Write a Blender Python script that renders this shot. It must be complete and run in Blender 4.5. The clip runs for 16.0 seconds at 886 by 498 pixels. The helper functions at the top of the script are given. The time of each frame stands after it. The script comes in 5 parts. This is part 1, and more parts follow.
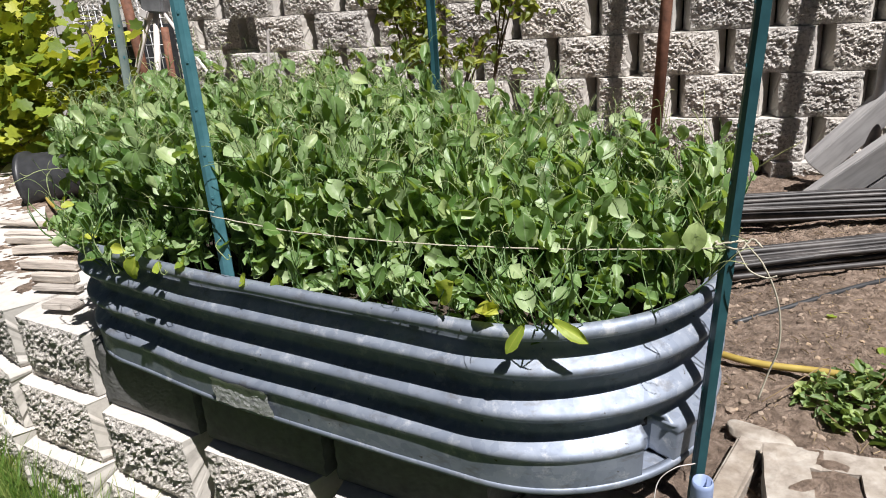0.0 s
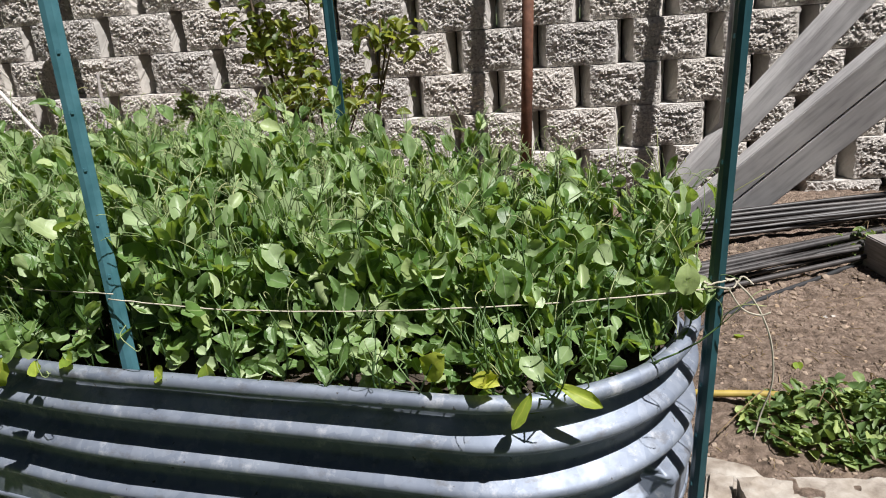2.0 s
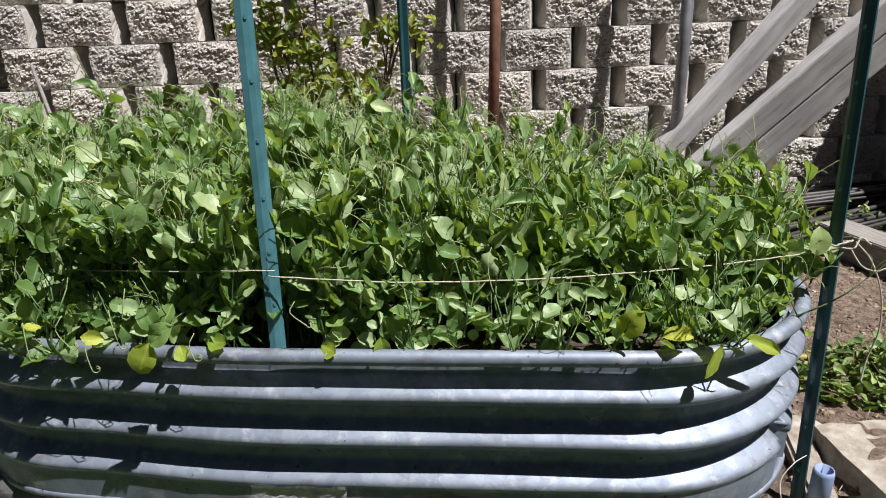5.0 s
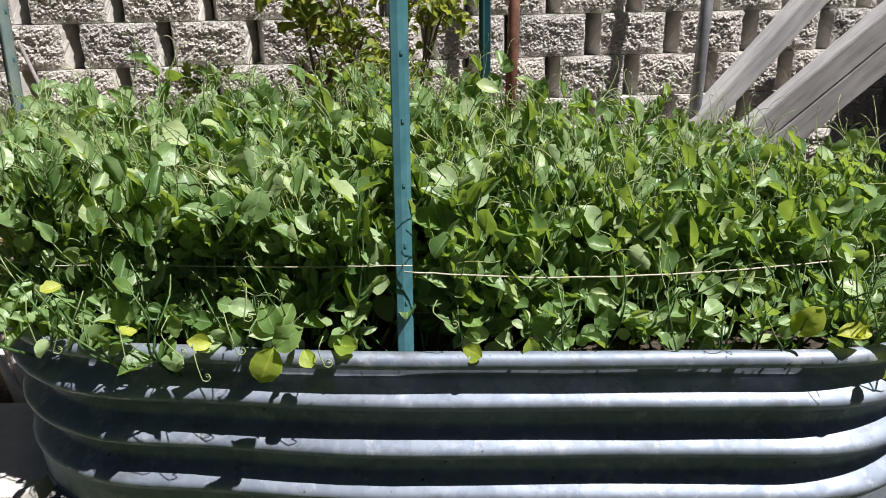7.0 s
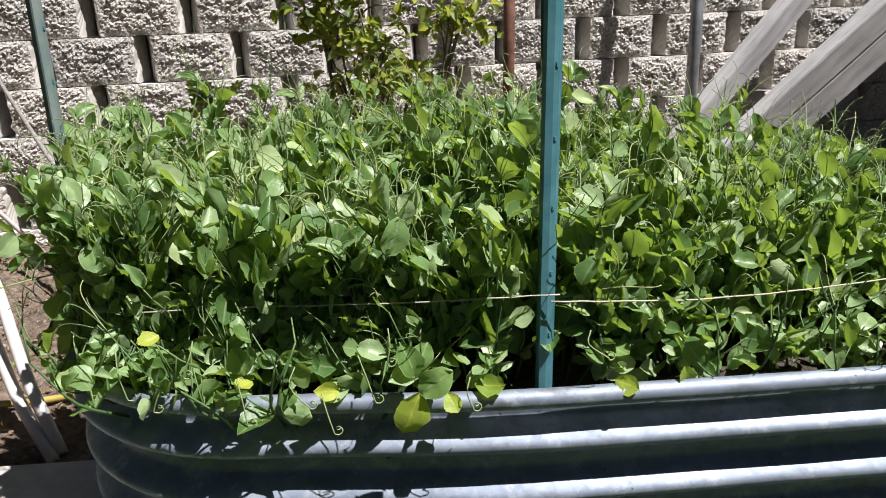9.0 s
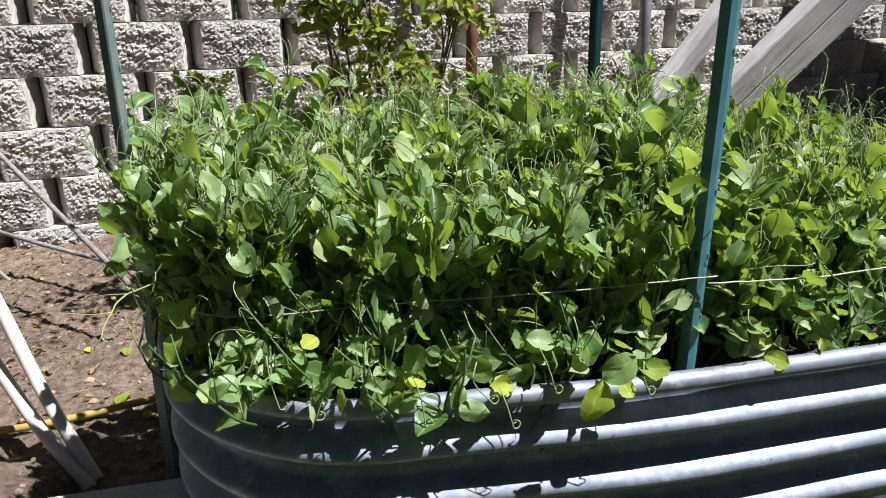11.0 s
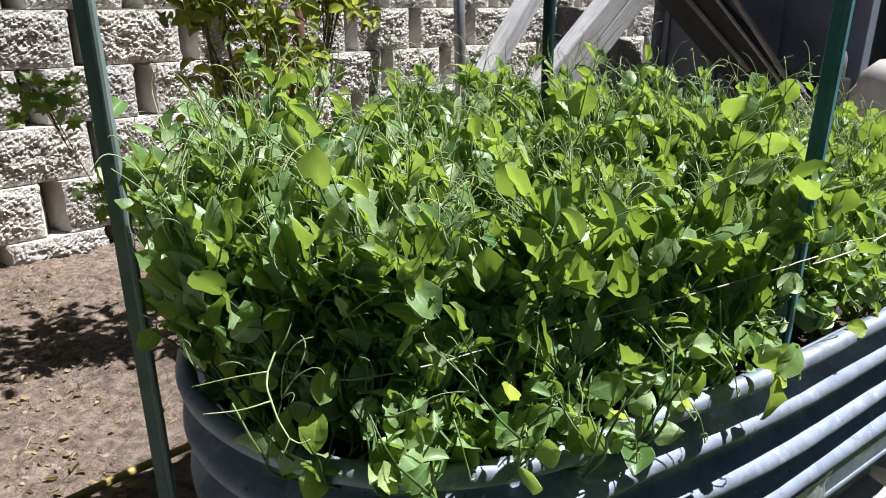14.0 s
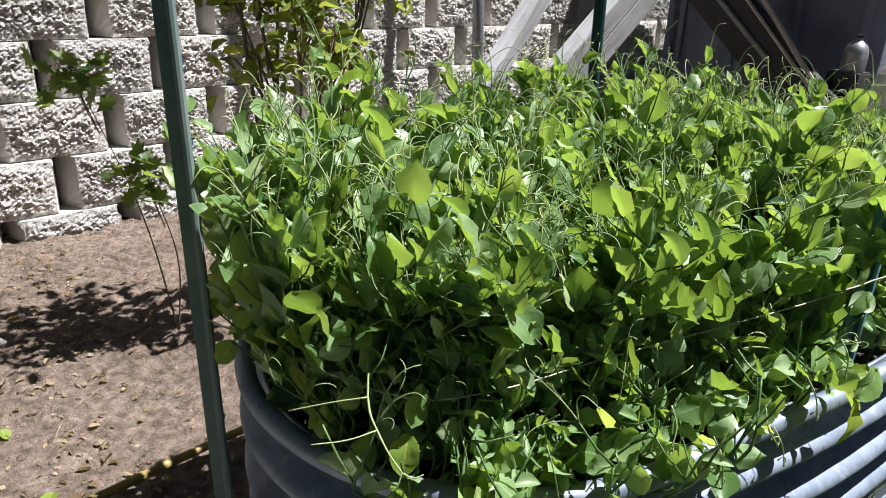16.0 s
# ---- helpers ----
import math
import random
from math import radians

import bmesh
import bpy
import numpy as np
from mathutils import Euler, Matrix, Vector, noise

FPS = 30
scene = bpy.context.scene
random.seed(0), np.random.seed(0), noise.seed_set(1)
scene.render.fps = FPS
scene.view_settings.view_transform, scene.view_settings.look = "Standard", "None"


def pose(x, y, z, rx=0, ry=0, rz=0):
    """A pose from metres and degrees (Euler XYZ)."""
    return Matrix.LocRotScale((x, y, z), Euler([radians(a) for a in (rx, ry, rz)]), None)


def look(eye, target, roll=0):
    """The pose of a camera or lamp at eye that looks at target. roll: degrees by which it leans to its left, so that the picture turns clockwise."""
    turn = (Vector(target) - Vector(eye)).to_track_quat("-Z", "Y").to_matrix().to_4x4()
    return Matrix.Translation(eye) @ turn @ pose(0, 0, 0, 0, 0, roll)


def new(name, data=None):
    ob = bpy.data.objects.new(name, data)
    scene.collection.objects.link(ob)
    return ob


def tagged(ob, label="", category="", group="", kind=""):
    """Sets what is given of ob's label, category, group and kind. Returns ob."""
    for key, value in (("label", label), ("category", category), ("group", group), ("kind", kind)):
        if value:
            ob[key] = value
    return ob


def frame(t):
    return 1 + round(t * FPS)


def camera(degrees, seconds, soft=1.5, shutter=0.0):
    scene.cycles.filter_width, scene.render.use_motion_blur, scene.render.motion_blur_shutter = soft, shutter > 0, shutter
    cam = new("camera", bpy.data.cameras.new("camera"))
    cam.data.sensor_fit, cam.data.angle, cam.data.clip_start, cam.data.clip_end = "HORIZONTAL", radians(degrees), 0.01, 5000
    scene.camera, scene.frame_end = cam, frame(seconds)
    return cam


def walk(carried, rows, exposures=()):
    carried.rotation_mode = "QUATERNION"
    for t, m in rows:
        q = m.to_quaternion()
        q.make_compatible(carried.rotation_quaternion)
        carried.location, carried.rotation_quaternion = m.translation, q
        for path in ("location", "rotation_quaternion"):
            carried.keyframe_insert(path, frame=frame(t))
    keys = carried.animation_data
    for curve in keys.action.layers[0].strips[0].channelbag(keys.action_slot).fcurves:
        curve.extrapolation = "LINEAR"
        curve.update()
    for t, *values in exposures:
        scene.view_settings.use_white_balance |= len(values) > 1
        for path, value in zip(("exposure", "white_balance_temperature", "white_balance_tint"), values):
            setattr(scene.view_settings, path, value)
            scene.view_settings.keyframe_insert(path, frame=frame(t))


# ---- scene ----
cam = camera(64.9, 16.0, soft=1.0)
PATH = [
    (0, (0.128, -0.071, 0.842), (-0.853, 1.526, 0.145), -4.7),
    (0.5, (0.107, -0.092, 0.853), (-0.9, 1.497, 0.174), -4.6),
    (1, (0.024, -0.082, 0.861), (-0.895, 1.561, 0.185), -4.3),
    (1.5, (-0.082, -0.045, 0.86), (-0.797, 1.703, 0.2), -6.0),
    (2, (-0.133, -0.023, 0.849), (-0.682, 1.792, 0.214), -4.5),
    (2.5, (-0.174, -0.053, 0.834), (-0.648, 1.779, 0.187), -3.7),
    (3, (-0.215, -0.115, 0.823), (-0.644, 1.736, 0.199), -3.9),
    (3.5, (-0.259, -0.18, 0.829), (-0.651, 1.677, 0.197), -2.1),
    (4, (-0.344, -0.199, 0.834), (-0.701, 1.661, 0.188), -1.8),
    (4.2, (-0.394, -0.194, 0.835), (-0.722, 1.672, 0.193), -1.9),
    (6.3, (-0.803, -0.114, 0.802), (-0.826, 1.789, 0.189), -1.9),
    (6.5, (-0.818, -0.104, 0.801), (-0.85, 1.797, 0.179), -1.5),
    (7, (-0.886, -0.086, 0.805), (-0.938, 1.804, 0.151), -1.1),
    (7.5, (-0.98, -0.057, 0.808), (-1.002, 1.832, 0.151), -2.4),
    (8, (-1.048, -0.027, 0.811), (-1.008, 1.863, 0.158), -2.0),
    (8.5, (-1.08, -0.015, 0.818), (-1.02, 1.876, 0.168), -2.0),
    (9, (-1.153, 0.006, 0.815), (-1.045, 1.897, 0.173), -2.2),
    (9.5, (-1.255, 0.009, 0.823), (-1.065, 1.894, 0.184), -1.3),
    (10, (-1.362, 0.008, 0.826), (-1.102, 1.883, 0.18), 0.2),
    (10.2, (-1.393, 0.016, 0.824), (-1.104, 1.889, 0.185), -0.1),
    (12.3, (-1.677, 0.211, 0.788), (-0.978, 1.942, 0.07), -0.2),
    (12.5, (-1.704, 0.238, 0.786), (-0.952, 1.947, 0.07), -0.0),
    (13, (-1.787, 0.295, 0.795), (-0.91, 1.953, 0.103), -0.4),
    (13.5, (-1.866, 0.363, 0.797), (-0.868, 1.959, 0.12), 0.2),
    (14, (-1.907, 0.399, 0.792), (-0.811, 1.934, 0.126), 0.1),
    (14.5, (-1.936, 0.436, 0.789), (-0.791, 1.932, 0.119), 1.4),
    (15, (-1.957, 0.461, 0.786), (-0.803, 1.946, 0.105), 2.0),
    (15.5, (-1.97, 0.481, 0.795), (-0.846, 1.971, 0.076), 1.7),
    (16, (-1.971, 0.491, 0.823), (-0.866, 1.988, 0.091), 2.0),
]
walk(cam, [(t, look(eye, target, roll)) for t, eye, target, roll in PATH],
     [(0, 0.82, 6350, 12.5), (2.5, 0.72, 6350, 12), (4, 0.72, 6350, 12), (7, 0.9, 6350, 12), (9, 0.97, 6300, 12), (12, 1.12, 6080, 11), (16, 1.24, 6000, 11)])

# ---- light ----
SUN_AZ, SUN_EL = -27.0, 62.0          # degrees from +x towards +y, and above the horizon
world = bpy.data.worlds.new("daylight")
scene.world = world
world.use_nodes = True
wn = world.node_tree
sky = wn.nodes.new("ShaderNodeTexSky")
sky.sky_type, sky.sun_disc = "NISHITA", False
sky.sun_elevation, sky.sun_rotation = radians(SUN_EL), radians(90 - SUN_AZ)
wn.links.new(sky.outputs[0], wn.nodes["Background"].inputs[0])
wn.nodes["Background"].inputs[1].default_value = 0.009
sun_data = bpy.data.lights.new("sun", "SUN")
sun_data.energy, sun_data.angle, sun_data.color = 5.0, radians(0.53), (1.0, 0.965, 0.92)
sun = new("sun", sun_data)
sd = Vector((math.cos(radians(SUN_EL)) * math.cos(radians(SUN_AZ)), math.cos(radians(SUN_EL)) * math.sin(radians(SUN_AZ)), math.sin(radians(SUN_EL))))
sun.matrix_world = look(sd * 20, (0, 0, 0))


# ---- materials ----
def material(name):
    m = bpy.data.materials.new(name)
    m.use_nodes = True
    nt = m.node_tree
    return m, nt, nt.nodes["Principled BSDF"]


def noise_node(nt, scale, detail=6, rough=0.6, coord="Object", stretch=None):
    tc = nt.nodes.new("ShaderNodeTexCoord")
    n = nt.nodes.new("ShaderNodeTexNoise")
    n.inputs["Scale"].default_value, n.inputs["Detail"].default_value, n.inputs["Roughness"].default_value = scale, detail, rough
    if stretch:
        mp = nt.nodes.new("ShaderNodeMapping")
        mp.inputs["Scale"].default_value = stretch
        nt.links.new(tc.outputs[coord], mp.inputs[0])
        nt.links.new(mp.outputs[0], n.inputs["Vector"])
    else:
        nt.links.new(tc.outputs[coord], n.inputs["Vector"])
    return n.outputs["Fac"]


def ramp(nt, fac, stops):
    r = nt.nodes.new("ShaderNodeValToRGB")
    els = r.color_ramp.elements
    while len(els) < len(stops):
        els.new(0.5)
    for e, (p, c) in zip(els, stops):
        e.position, e.color = p, (*c, 1)
    nt.links.new(fac, r.inputs[0])
    return r.outputs[0]


def mix(nt, fac, a, b, kind="MIX"):
    n = nt.nodes.new("ShaderNodeMix")
    n.data_type, n.blend_type = "RGBA", kind
    for key, v in ((0, fac), (6, a), (7, b)):
        if isinstance(v, (float, int)):
            n.inputs[key].default_value = v
        elif isinstance(v, tuple):
            n.inputs[key].default_value = (*v, 1)
        else:
            nt.links.new(v, n.inputs[key])
    return n.outputs[2]


def bump(nt, bsdf, fac, strength, distance):
    b = nt.nodes.new("ShaderNodeBump")
    b.inputs["Strength"].default_value, b.inputs["Distance"].default_value = strength, distance
    nt.links.new(fac, b.inputs["Height"])
    nt.links.new(b.outputs[0], bsdf.inputs["Normal"])
    return b


def surface(name, stops, scale, rough=0.8, metal=0.0, bump_scale=None, bump_amount=0.5, bump_dist=0.004, stretch=None,
            large=None, vary=0.0, coord="Object", spec=None, detail=6):
    """A surface with fine colour grain, an optional large stain pattern, relief and a shift from piece to piece."""
    m, nt, b = material(name)
    col = ramp(nt, noise_node(nt, scale, detail, coord=coord, stretch=stretch), stops)
    if large:
        lscale, lstops = large
        col = mix(nt, 1.0, col, ramp(nt, noise_node(nt, lscale, 4, 0.65, coord="Object"), lstops), "MULTIPLY")
    if vary:
        oi = nt.nodes.new("ShaderNodeObjectInfo")
        lo, hi = 1 - vary, 1 + vary
        col = mix(nt, 1.0, col, ramp(nt, oi.outputs["Random"], [(0, (lo, lo, lo)), (1, (hi, hi * 0.98, hi * 0.95))]), "MULTIPLY")
    nt.links.new(col, b.inputs["Base Color"])
    b.inputs["Roughness"].default_value, b.inputs["Metallic"].default_value = rough, metal
    if spec is not None:
        b.inputs["Specular IOR Level"].default_value = spec
    if bump_scale:
        bump(nt, b, noise_node(nt, bump_scale, 8, 0.7, coord=coord, stretch=stretch), bump_amount, bump_dist)
    return m


def leaf_material(name, dark, mid, light, glow, rough=0.42, per_object=False, through_part=0.42, ribbed=False):
    """Waxy leaf: shifts in tone from leaf to leaf, lets light through."""
    m, nt, b = material(name)
    if per_object:
        rnd = nt.nodes.new("ShaderNodeObjectInfo").outputs["Random"]
    else:
        rnd = nt.nodes.new("ShaderNodeNewGeometry").outputs["Random Per Island"]
    col = ramp(nt, rnd, [(0.0, dark), (0.5, mid), (0.88, light), (1.0, (light[0] * 1.12, light[1] * 1.05, light[2] * 0.9))])
    veins = noise_node(nt, 70 if not per_object else 3, 4, 0.6)
    col = mix(nt, 1.0, col, ramp(nt, veins, [(0.3, (0.82, 0.85, 0.8)), (0.7, (1.12, 1.1, 1.08))]), "MULTIPLY")
    if ribbed:                            # pale midrib and a thin pale margin
        at = nt.nodes.new("ShaderNodeAttribute")
        at.attribute_name = "rib"
        line = ramp(nt, at.outputs["Fac"], [(0.0, (0.4, 0.4, 0.4)), (0.08, (0.0, 0.0, 0.0)), (0.9, (0.0, 0.0, 0.0)), (1.0, (0.4, 0.4, 0.4))])
        col = mix(nt, line, col, (light[0] * 1.5, light[1] * 1.4, light[2] * 1.6))
    nt.links.new(col, b.inputs["Base Color"])
    b.inputs["Roughness"].default_value = rough
    b.inputs["Specular IOR Level"].default_value = 0.4
    bump(nt, b, veins, 0.5, 0.003)
    t = nt.nodes.new("ShaderNodeBsdfTranslucent")
    tc = mix(nt, 1.0, ramp(nt, rnd, [(0.0, (0.75, 0.8, 0.6)), (1.0, (1.1, 1.05, 1.0))]), glow, "MULTIPLY")
    nt.links.new(tc, t.inputs[0])
    ms = nt.nodes.new("ShaderNodeMixShader")
    ms.inputs[0].default_value = through_part
    nt.links.new(b.outputs[0], ms.inputs[1])
    nt.links.new(t.outputs[0], ms.inputs[2])
    nt.links.new(ms.outputs[0], nt.nodes["Material Output"].inputs[0])
    return m


def galvanised(name):
    m, nt, b = material(name)
    spangle = nt.nodes.new("ShaderNodeTexVoronoi")
    spangle.inputs["Scale"].default_value = 55
    tc = nt.nodes.new("ShaderNodeTexCoord")
    nt.links.new(tc.outputs["Object"], spangle.inputs["Vector"])
    sp = nt.nodes.new("ShaderNodeSeparateColor")
    nt.links.new(spangle.outputs["Color"], sp.inputs[0])
    col = ramp(nt, sp.outputs[0], [(0, (0.21, 0.245, 0.305)), (1, (0.27, 0.305, 0.362))])
    col = mix(nt, 1.0, col, ramp(nt, noise_node(nt, 9, 7, 0.7), [(0.28, (0.62, 0.63, 0.65)), (0.42, (0.9, 0.9, 0.92)), (0.75, (1.1, 1.1, 1.1))]), "MULTIPLY")
    chalk = ramp(nt, noise_node(nt, 22, 8, 0.75), [(0.55, (0, 0, 0)), (0.72, (1, 1, 1))])
    col = mix(nt, chalk, col, (0.42, 0.435, 0.465))
    smudge = ramp(nt, noise_node(nt, 17, 6, 0.65, stretch=(1, 1, 2.2)), [(0.56, (0, 0, 0)), (0.7, (0.7, 0.7, 0.7))])
    col = mix(nt, smudge, col, (0.14, 0.14, 0.145))
    specks = ramp(nt, noise_node(nt, 70, 3, 0.5), [(0.70, (0, 0, 0)), (0.75, (1, 1, 1))])
    col = mix(nt, specks, col, (0.09, 0.085, 0.08))
    nt.links.new(col, b.inputs["Base Color"])
    met = ramp(nt, chalk, [(0, (0.55, 0.55, 0.55)), (1, (0.2, 0.2, 0.2))])
    nt.links.new(met, b.inputs["Metallic"])
    nt.links.new(ramp(nt, noise_node(nt, 30, 5), [(0.3, (0.52, 0.52, 0.52)), (0.7, (0.7, 0.7, 0.7))]), b.inputs["Roughness"])
    bump(nt, b, noise_node(nt, 14, 4), 0.25, 0.004)
    return m


M_GALV = galvanised("galvanised_steel")
M_SPLIT = surface("split_concrete", [(0.33, (0.32, 0.305, 0.29)), (0.47, (0.66, 0.63, 0.6)), (0.7, (0.82, 0.79, 0.76))], 75, 0.95,
                  bump_scale=95, bump_amount=1.0, bump_dist=0.02, large=(3.5, [(0.3, (0.82, 0.8, 0.77)), (0.7, (1.05, 1.05, 1.05))]), vary=0.12)
M_CAST = surface("cast_concrete", [(0.3, (0.46, 0.44, 0.415)), (0.7, (0.58, 0.56, 0.53))], 40, 0.92,
                 bump_scale=120, bump_amount=0.35, bump_dist=0.002, large=(4, [(0.35, (0.8, 0.79, 0.77)), (0.65, (1.03, 1.03, 1.03))]), vary=0.08)
# concrete darkened to carry the tank's shadow in its colour
M_SHADECAST = surface("shaded_concrete", [(0.3, (0.13, 0.13, 0.13)), (0.7, (0.2, 0.2, 0.195))], 30, 0.9, bump_scale=80, bump_amount=0.4, bump_dist=0.003, large=(5, [(0.35, (0.7, 0.7, 0.68)), (0.65, (1, 1, 1))]))
M_DIRT = surface("dry_dirt", [(0.34, (0.125, 0.09, 0.066)), (0.5, (0.25, 0.186, 0.142)), (0.68, (0.39, 0.305, 0.245))], 38, 0.98,
                 bump_scale=55, bump_amount=1.0, bump_dist=0.03, large=(2.6, [(0.3, (0.74, 0.72, 0.7)), (0.7, (1.1, 1.08, 1.05))]), detail=12)
M_SOIL = surface("potting_soil", [(0.3, (0.03, 0.022, 0.016)), (0.7, (0.1, 0.075, 0.055))], 60, 0.97, bump_scale=80, bump_amount=1.0, bump_dist=0.01)
M_POST = surface("green_post_paint", [(0.3, (0.042, 0.135, 0.16)), (0.7, (0.08, 0.2, 0.235))], 20, 0.36, bump_scale=60, bump_amount=0.2, bump_dist=0.001,
                 large=(12, [(0.25, (0.75, 0.8, 0.8)), (0.6, (1.1, 1.1, 1.1))]))
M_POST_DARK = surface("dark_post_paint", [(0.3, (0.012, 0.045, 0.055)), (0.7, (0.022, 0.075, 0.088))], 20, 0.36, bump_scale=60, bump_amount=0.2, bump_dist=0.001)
M_POST_FADED = surface("faded_post_paint", [(0.3, (0.09, 0.135, 0.135)), (0.7, (0.2, 0.235, 0.215))], 14, 0.5, bump_scale=60, bump_amount=0.2, bump_dist=0.001)
M_RUST = surface("rusty_pipe_steel", [(0.3, (0.09, 0.038, 0.022)), (0.55, (0.17, 0.075, 0.045)), (0.8, (0.27, 0.135, 0.09))], 30, 0.8, bump_scale=90, bump_amount=0.4, bump_dist=0.001,
                 large=(5, [(0.3, (0.7, 0.7, 0.7)), (0.7, (1.1, 1.05, 1.0))]))
M_PIPE = surface("grey_fence_pipe", [(0.3, (0.24, 0.245, 0.26)), (0.7, (0.36, 0.365, 0.38))], 18, 0.45, 0.6, large=(6, [(0.3, (0.7, 0.7, 0.7)), (0.7, (1.05, 1.05, 1.05))]))
M_BEAM = surface("weathered_white_paint", [(0.3, (0.36, 0.35, 0.35)), (0.5, (0.5, 0.49, 0.485)), (0.75, (0.6, 0.59, 0.58))], 6, 0.75, stretch=(1, 9, 9),
                 bump_scale=14, bump_amount=0.4, bump_dist=0.002, large=(3, [(0.3, (0.72, 0.71, 0.72)), (0.6, (1, 1, 1))]))
M_DARKWOOD = surface("dark_stained_wood", [(0.3, (0.012, 0.011, 0.012)), (0.7, (0.035, 0.032, 0.032))], 12, 0.7, stretch=(1, 8, 8), bump_scale=18, bump_amount=0.4, bump_dist=0.002)
M_GREYWOOD = surface("grey_weathered_timber", [(0.3, (0.14, 0.125, 0.115)), (0.55, (0.25, 0.23, 0.215)), (0.8, (0.34, 0.315, 0.29))], 9, 0.85, stretch=(1, 12, 12),
                     bump_scale=16, bump_amount=0.7, bump_dist=0.003)
M_BLACKTUBE = surface("black_poly_tube", [(0.3, (0.02, 0.02, 0.022)), (0.7, (0.06, 0.06, 0.065))], 25, 0.5, large=(5, [(0.4, (0.8, 0.75, 0.7)), (0.65, (1.6, 1.45, 1.3))]), vary=0.35)
M_HOSE = surface("yellow_hose_rubber", [(0.3, (0.3, 0.22, 0.05)), (0.7, (0.45, 0.34, 0.085))], 15, 0.5, large=(9, [(0.35, (0.75, 0.72, 0.68)), (0.6, (1, 1, 1))]))
M_PVC = surface("white_pvc", [(0.3, (0.52, 0.49, 0.47)), (0.7, (0.66, 0.63, 0.61))], 12, 0.45, large=(8, [(0.35, (0.8, 0.77, 0.74)), (0.6, (1, 1, 1))]))
M_TWINE = surface("pale_twine", [(0.3, (0.34, 0.31, 0.24)), (0.7, (0.5, 0.46, 0.37))], 200, 0.9)
M_BLACKPOT = surface("black_plastic", [(0.3, (0.018, 0.019, 0.021)), (0.7, (0.04, 0.042, 0.045))], 20, 0.45)
M_FOIL = surface("torn_foil_label", [(0.35, (0.3, 0.305, 0.32)), (0.5, (0.5, 0.505, 0.52)), (0.7, (0.62, 0.625, 0.64))], 40, 0.38, 0.25, bump_scale=45, bump_amount=1.0, bump_dist=0.006)
# siding in a dark bluish grey that holds the deep shade there
M_SHED_SHADE = surface("shade_grey_siding", [(0.3, (0.1, 0.112, 0.15)), (0.7, (0.16, 0.175, 0.225))], 5, 0.7, bump_scale=30, bump_amount=0.2, bump_dist=0.002)
M_DUSTY = surface("dusty_concrete", [(0.3, (0.26, 0.225, 0.19)), (0.5, (0.38, 0.345, 0.3)), (0.75, (0.5, 0.47, 0.42))], 30, 0.95, bump_scale=70, bump_amount=0.8, bump_dist=0.006, large=(9, [(0.35, (0.65, 0.6, 0.55)), (0.6, (1, 1, 1))]))
M_STONE = surface("pale_stone", [(0.3, (0.36, 0.33, 0.3)), (0.7, (0.55, 0.52, 0.48))], 25, 0.9, bump_scale=40, bump_amount=0.7, bump_dist=0.006)
M_GRASS = leaf_material("lawn_grass", (0.06, 0.13, 0.025), (0.12, 0.22, 0.045), (0.27, 0.3, 0.1), (0.3, 0.45, 0.06), 0.5)
M_LAWN = surface("lawn_floor", [(0.3, (0.016, 0.03, 0.008)), (0.7, (0.055, 0.085, 0.022))], 30, 0.95, bump_scale=60, bump_amount=0.8, bump_dist=0.02, large=(2, [(0.3, (0.7, 0.7, 0.6)), (0.7, (1.2, 1.1, 1.0))]))
PEA_TONES = ((0.055, 0.12, 0.03), (0.17, 0.272, 0.1), (0.325, 0.42, 0.23), (0.46, 0.64, 0.09))
M_PEA = leaf_material("pea_leaf", *PEA_TONES, 0.4, ribbed=True, through_part=0.33)
M_PEA_PIECE = leaf_material("pea_leaf_piece", (0.08, 0.16, 0.04), (0.19, 0.3, 0.095), (0.36, 0.45, 0.2), PEA_TONES[3], 0.4, per_object=True, ribbed=True, through_part=0.33)
M_PEA_YELLOW = leaf_material("pea_leaf_yellowed", (0.2, 0.3, 0.045), (0.32, 0.4, 0.06), (0.5, 0.5, 0.08), (0.6, 0.7, 0.04), 0.5, per_object=True, ribbed=True)
M_STEM = leaf_material("pea_stem", (0.05, 0.1, 0.035), (0.09, 0.165, 0.055), (0.16, 0.25, 0.1), (0.35, 0.45, 0.1), 0.45, through_part=0.2)
M_TENDRIL = leaf_material("pea_tendril", (0.15, 0.22, 0.09), (0.26, 0.34, 0.15), (0.42, 0.46, 0.24), (0.4, 0.5, 0.12), 0.5, through_part=0.2)
M_STRIP = surface("bleached_split_wood", [(0.3, (0.2, 0.18, 0.16)), (0.5, (0.4, 0.36, 0.32)), (0.75, (0.56, 0.52, 0.47))], 9, 0.9, stretch=(1, 14, 14), bump_scale=16, bump_amount=0.8, bump_dist=0.004, vary=0.2)
M_CLOD = leaf_material("dirt_crumbs", (0.11, 0.079, 0.06), (0.205, 0.153, 0.117), (0.32, 0.25, 0.2), (0.0, 0.0, 0.0), 0.95, through_part=0.0)
M_GRAPE = leaf_material("vine_leaf", (0.05, 0.1, 0.016), (0.17, 0.24, 0.03), (0.42, 0.43, 0.05), (0.45, 0.5, 0.04), 0.5, through_part=0.35)
M_SHRUB = leaf_material("shrub_leaf", (0.045, 0.085, 0.02), (0.115, 0.165, 0.04), (0.28, 0.31, 0.08), (0.45, 0.5, 0.07), 0.45)
M_WEED = leaf_material("wilted_weed_leaf", (0.065, 0.12, 0.04), (0.15, 0.225, 0.075), (0.3, 0.38, 0.15), (0.3, 0.4, 0.08), 0.5, through_part=0.25)
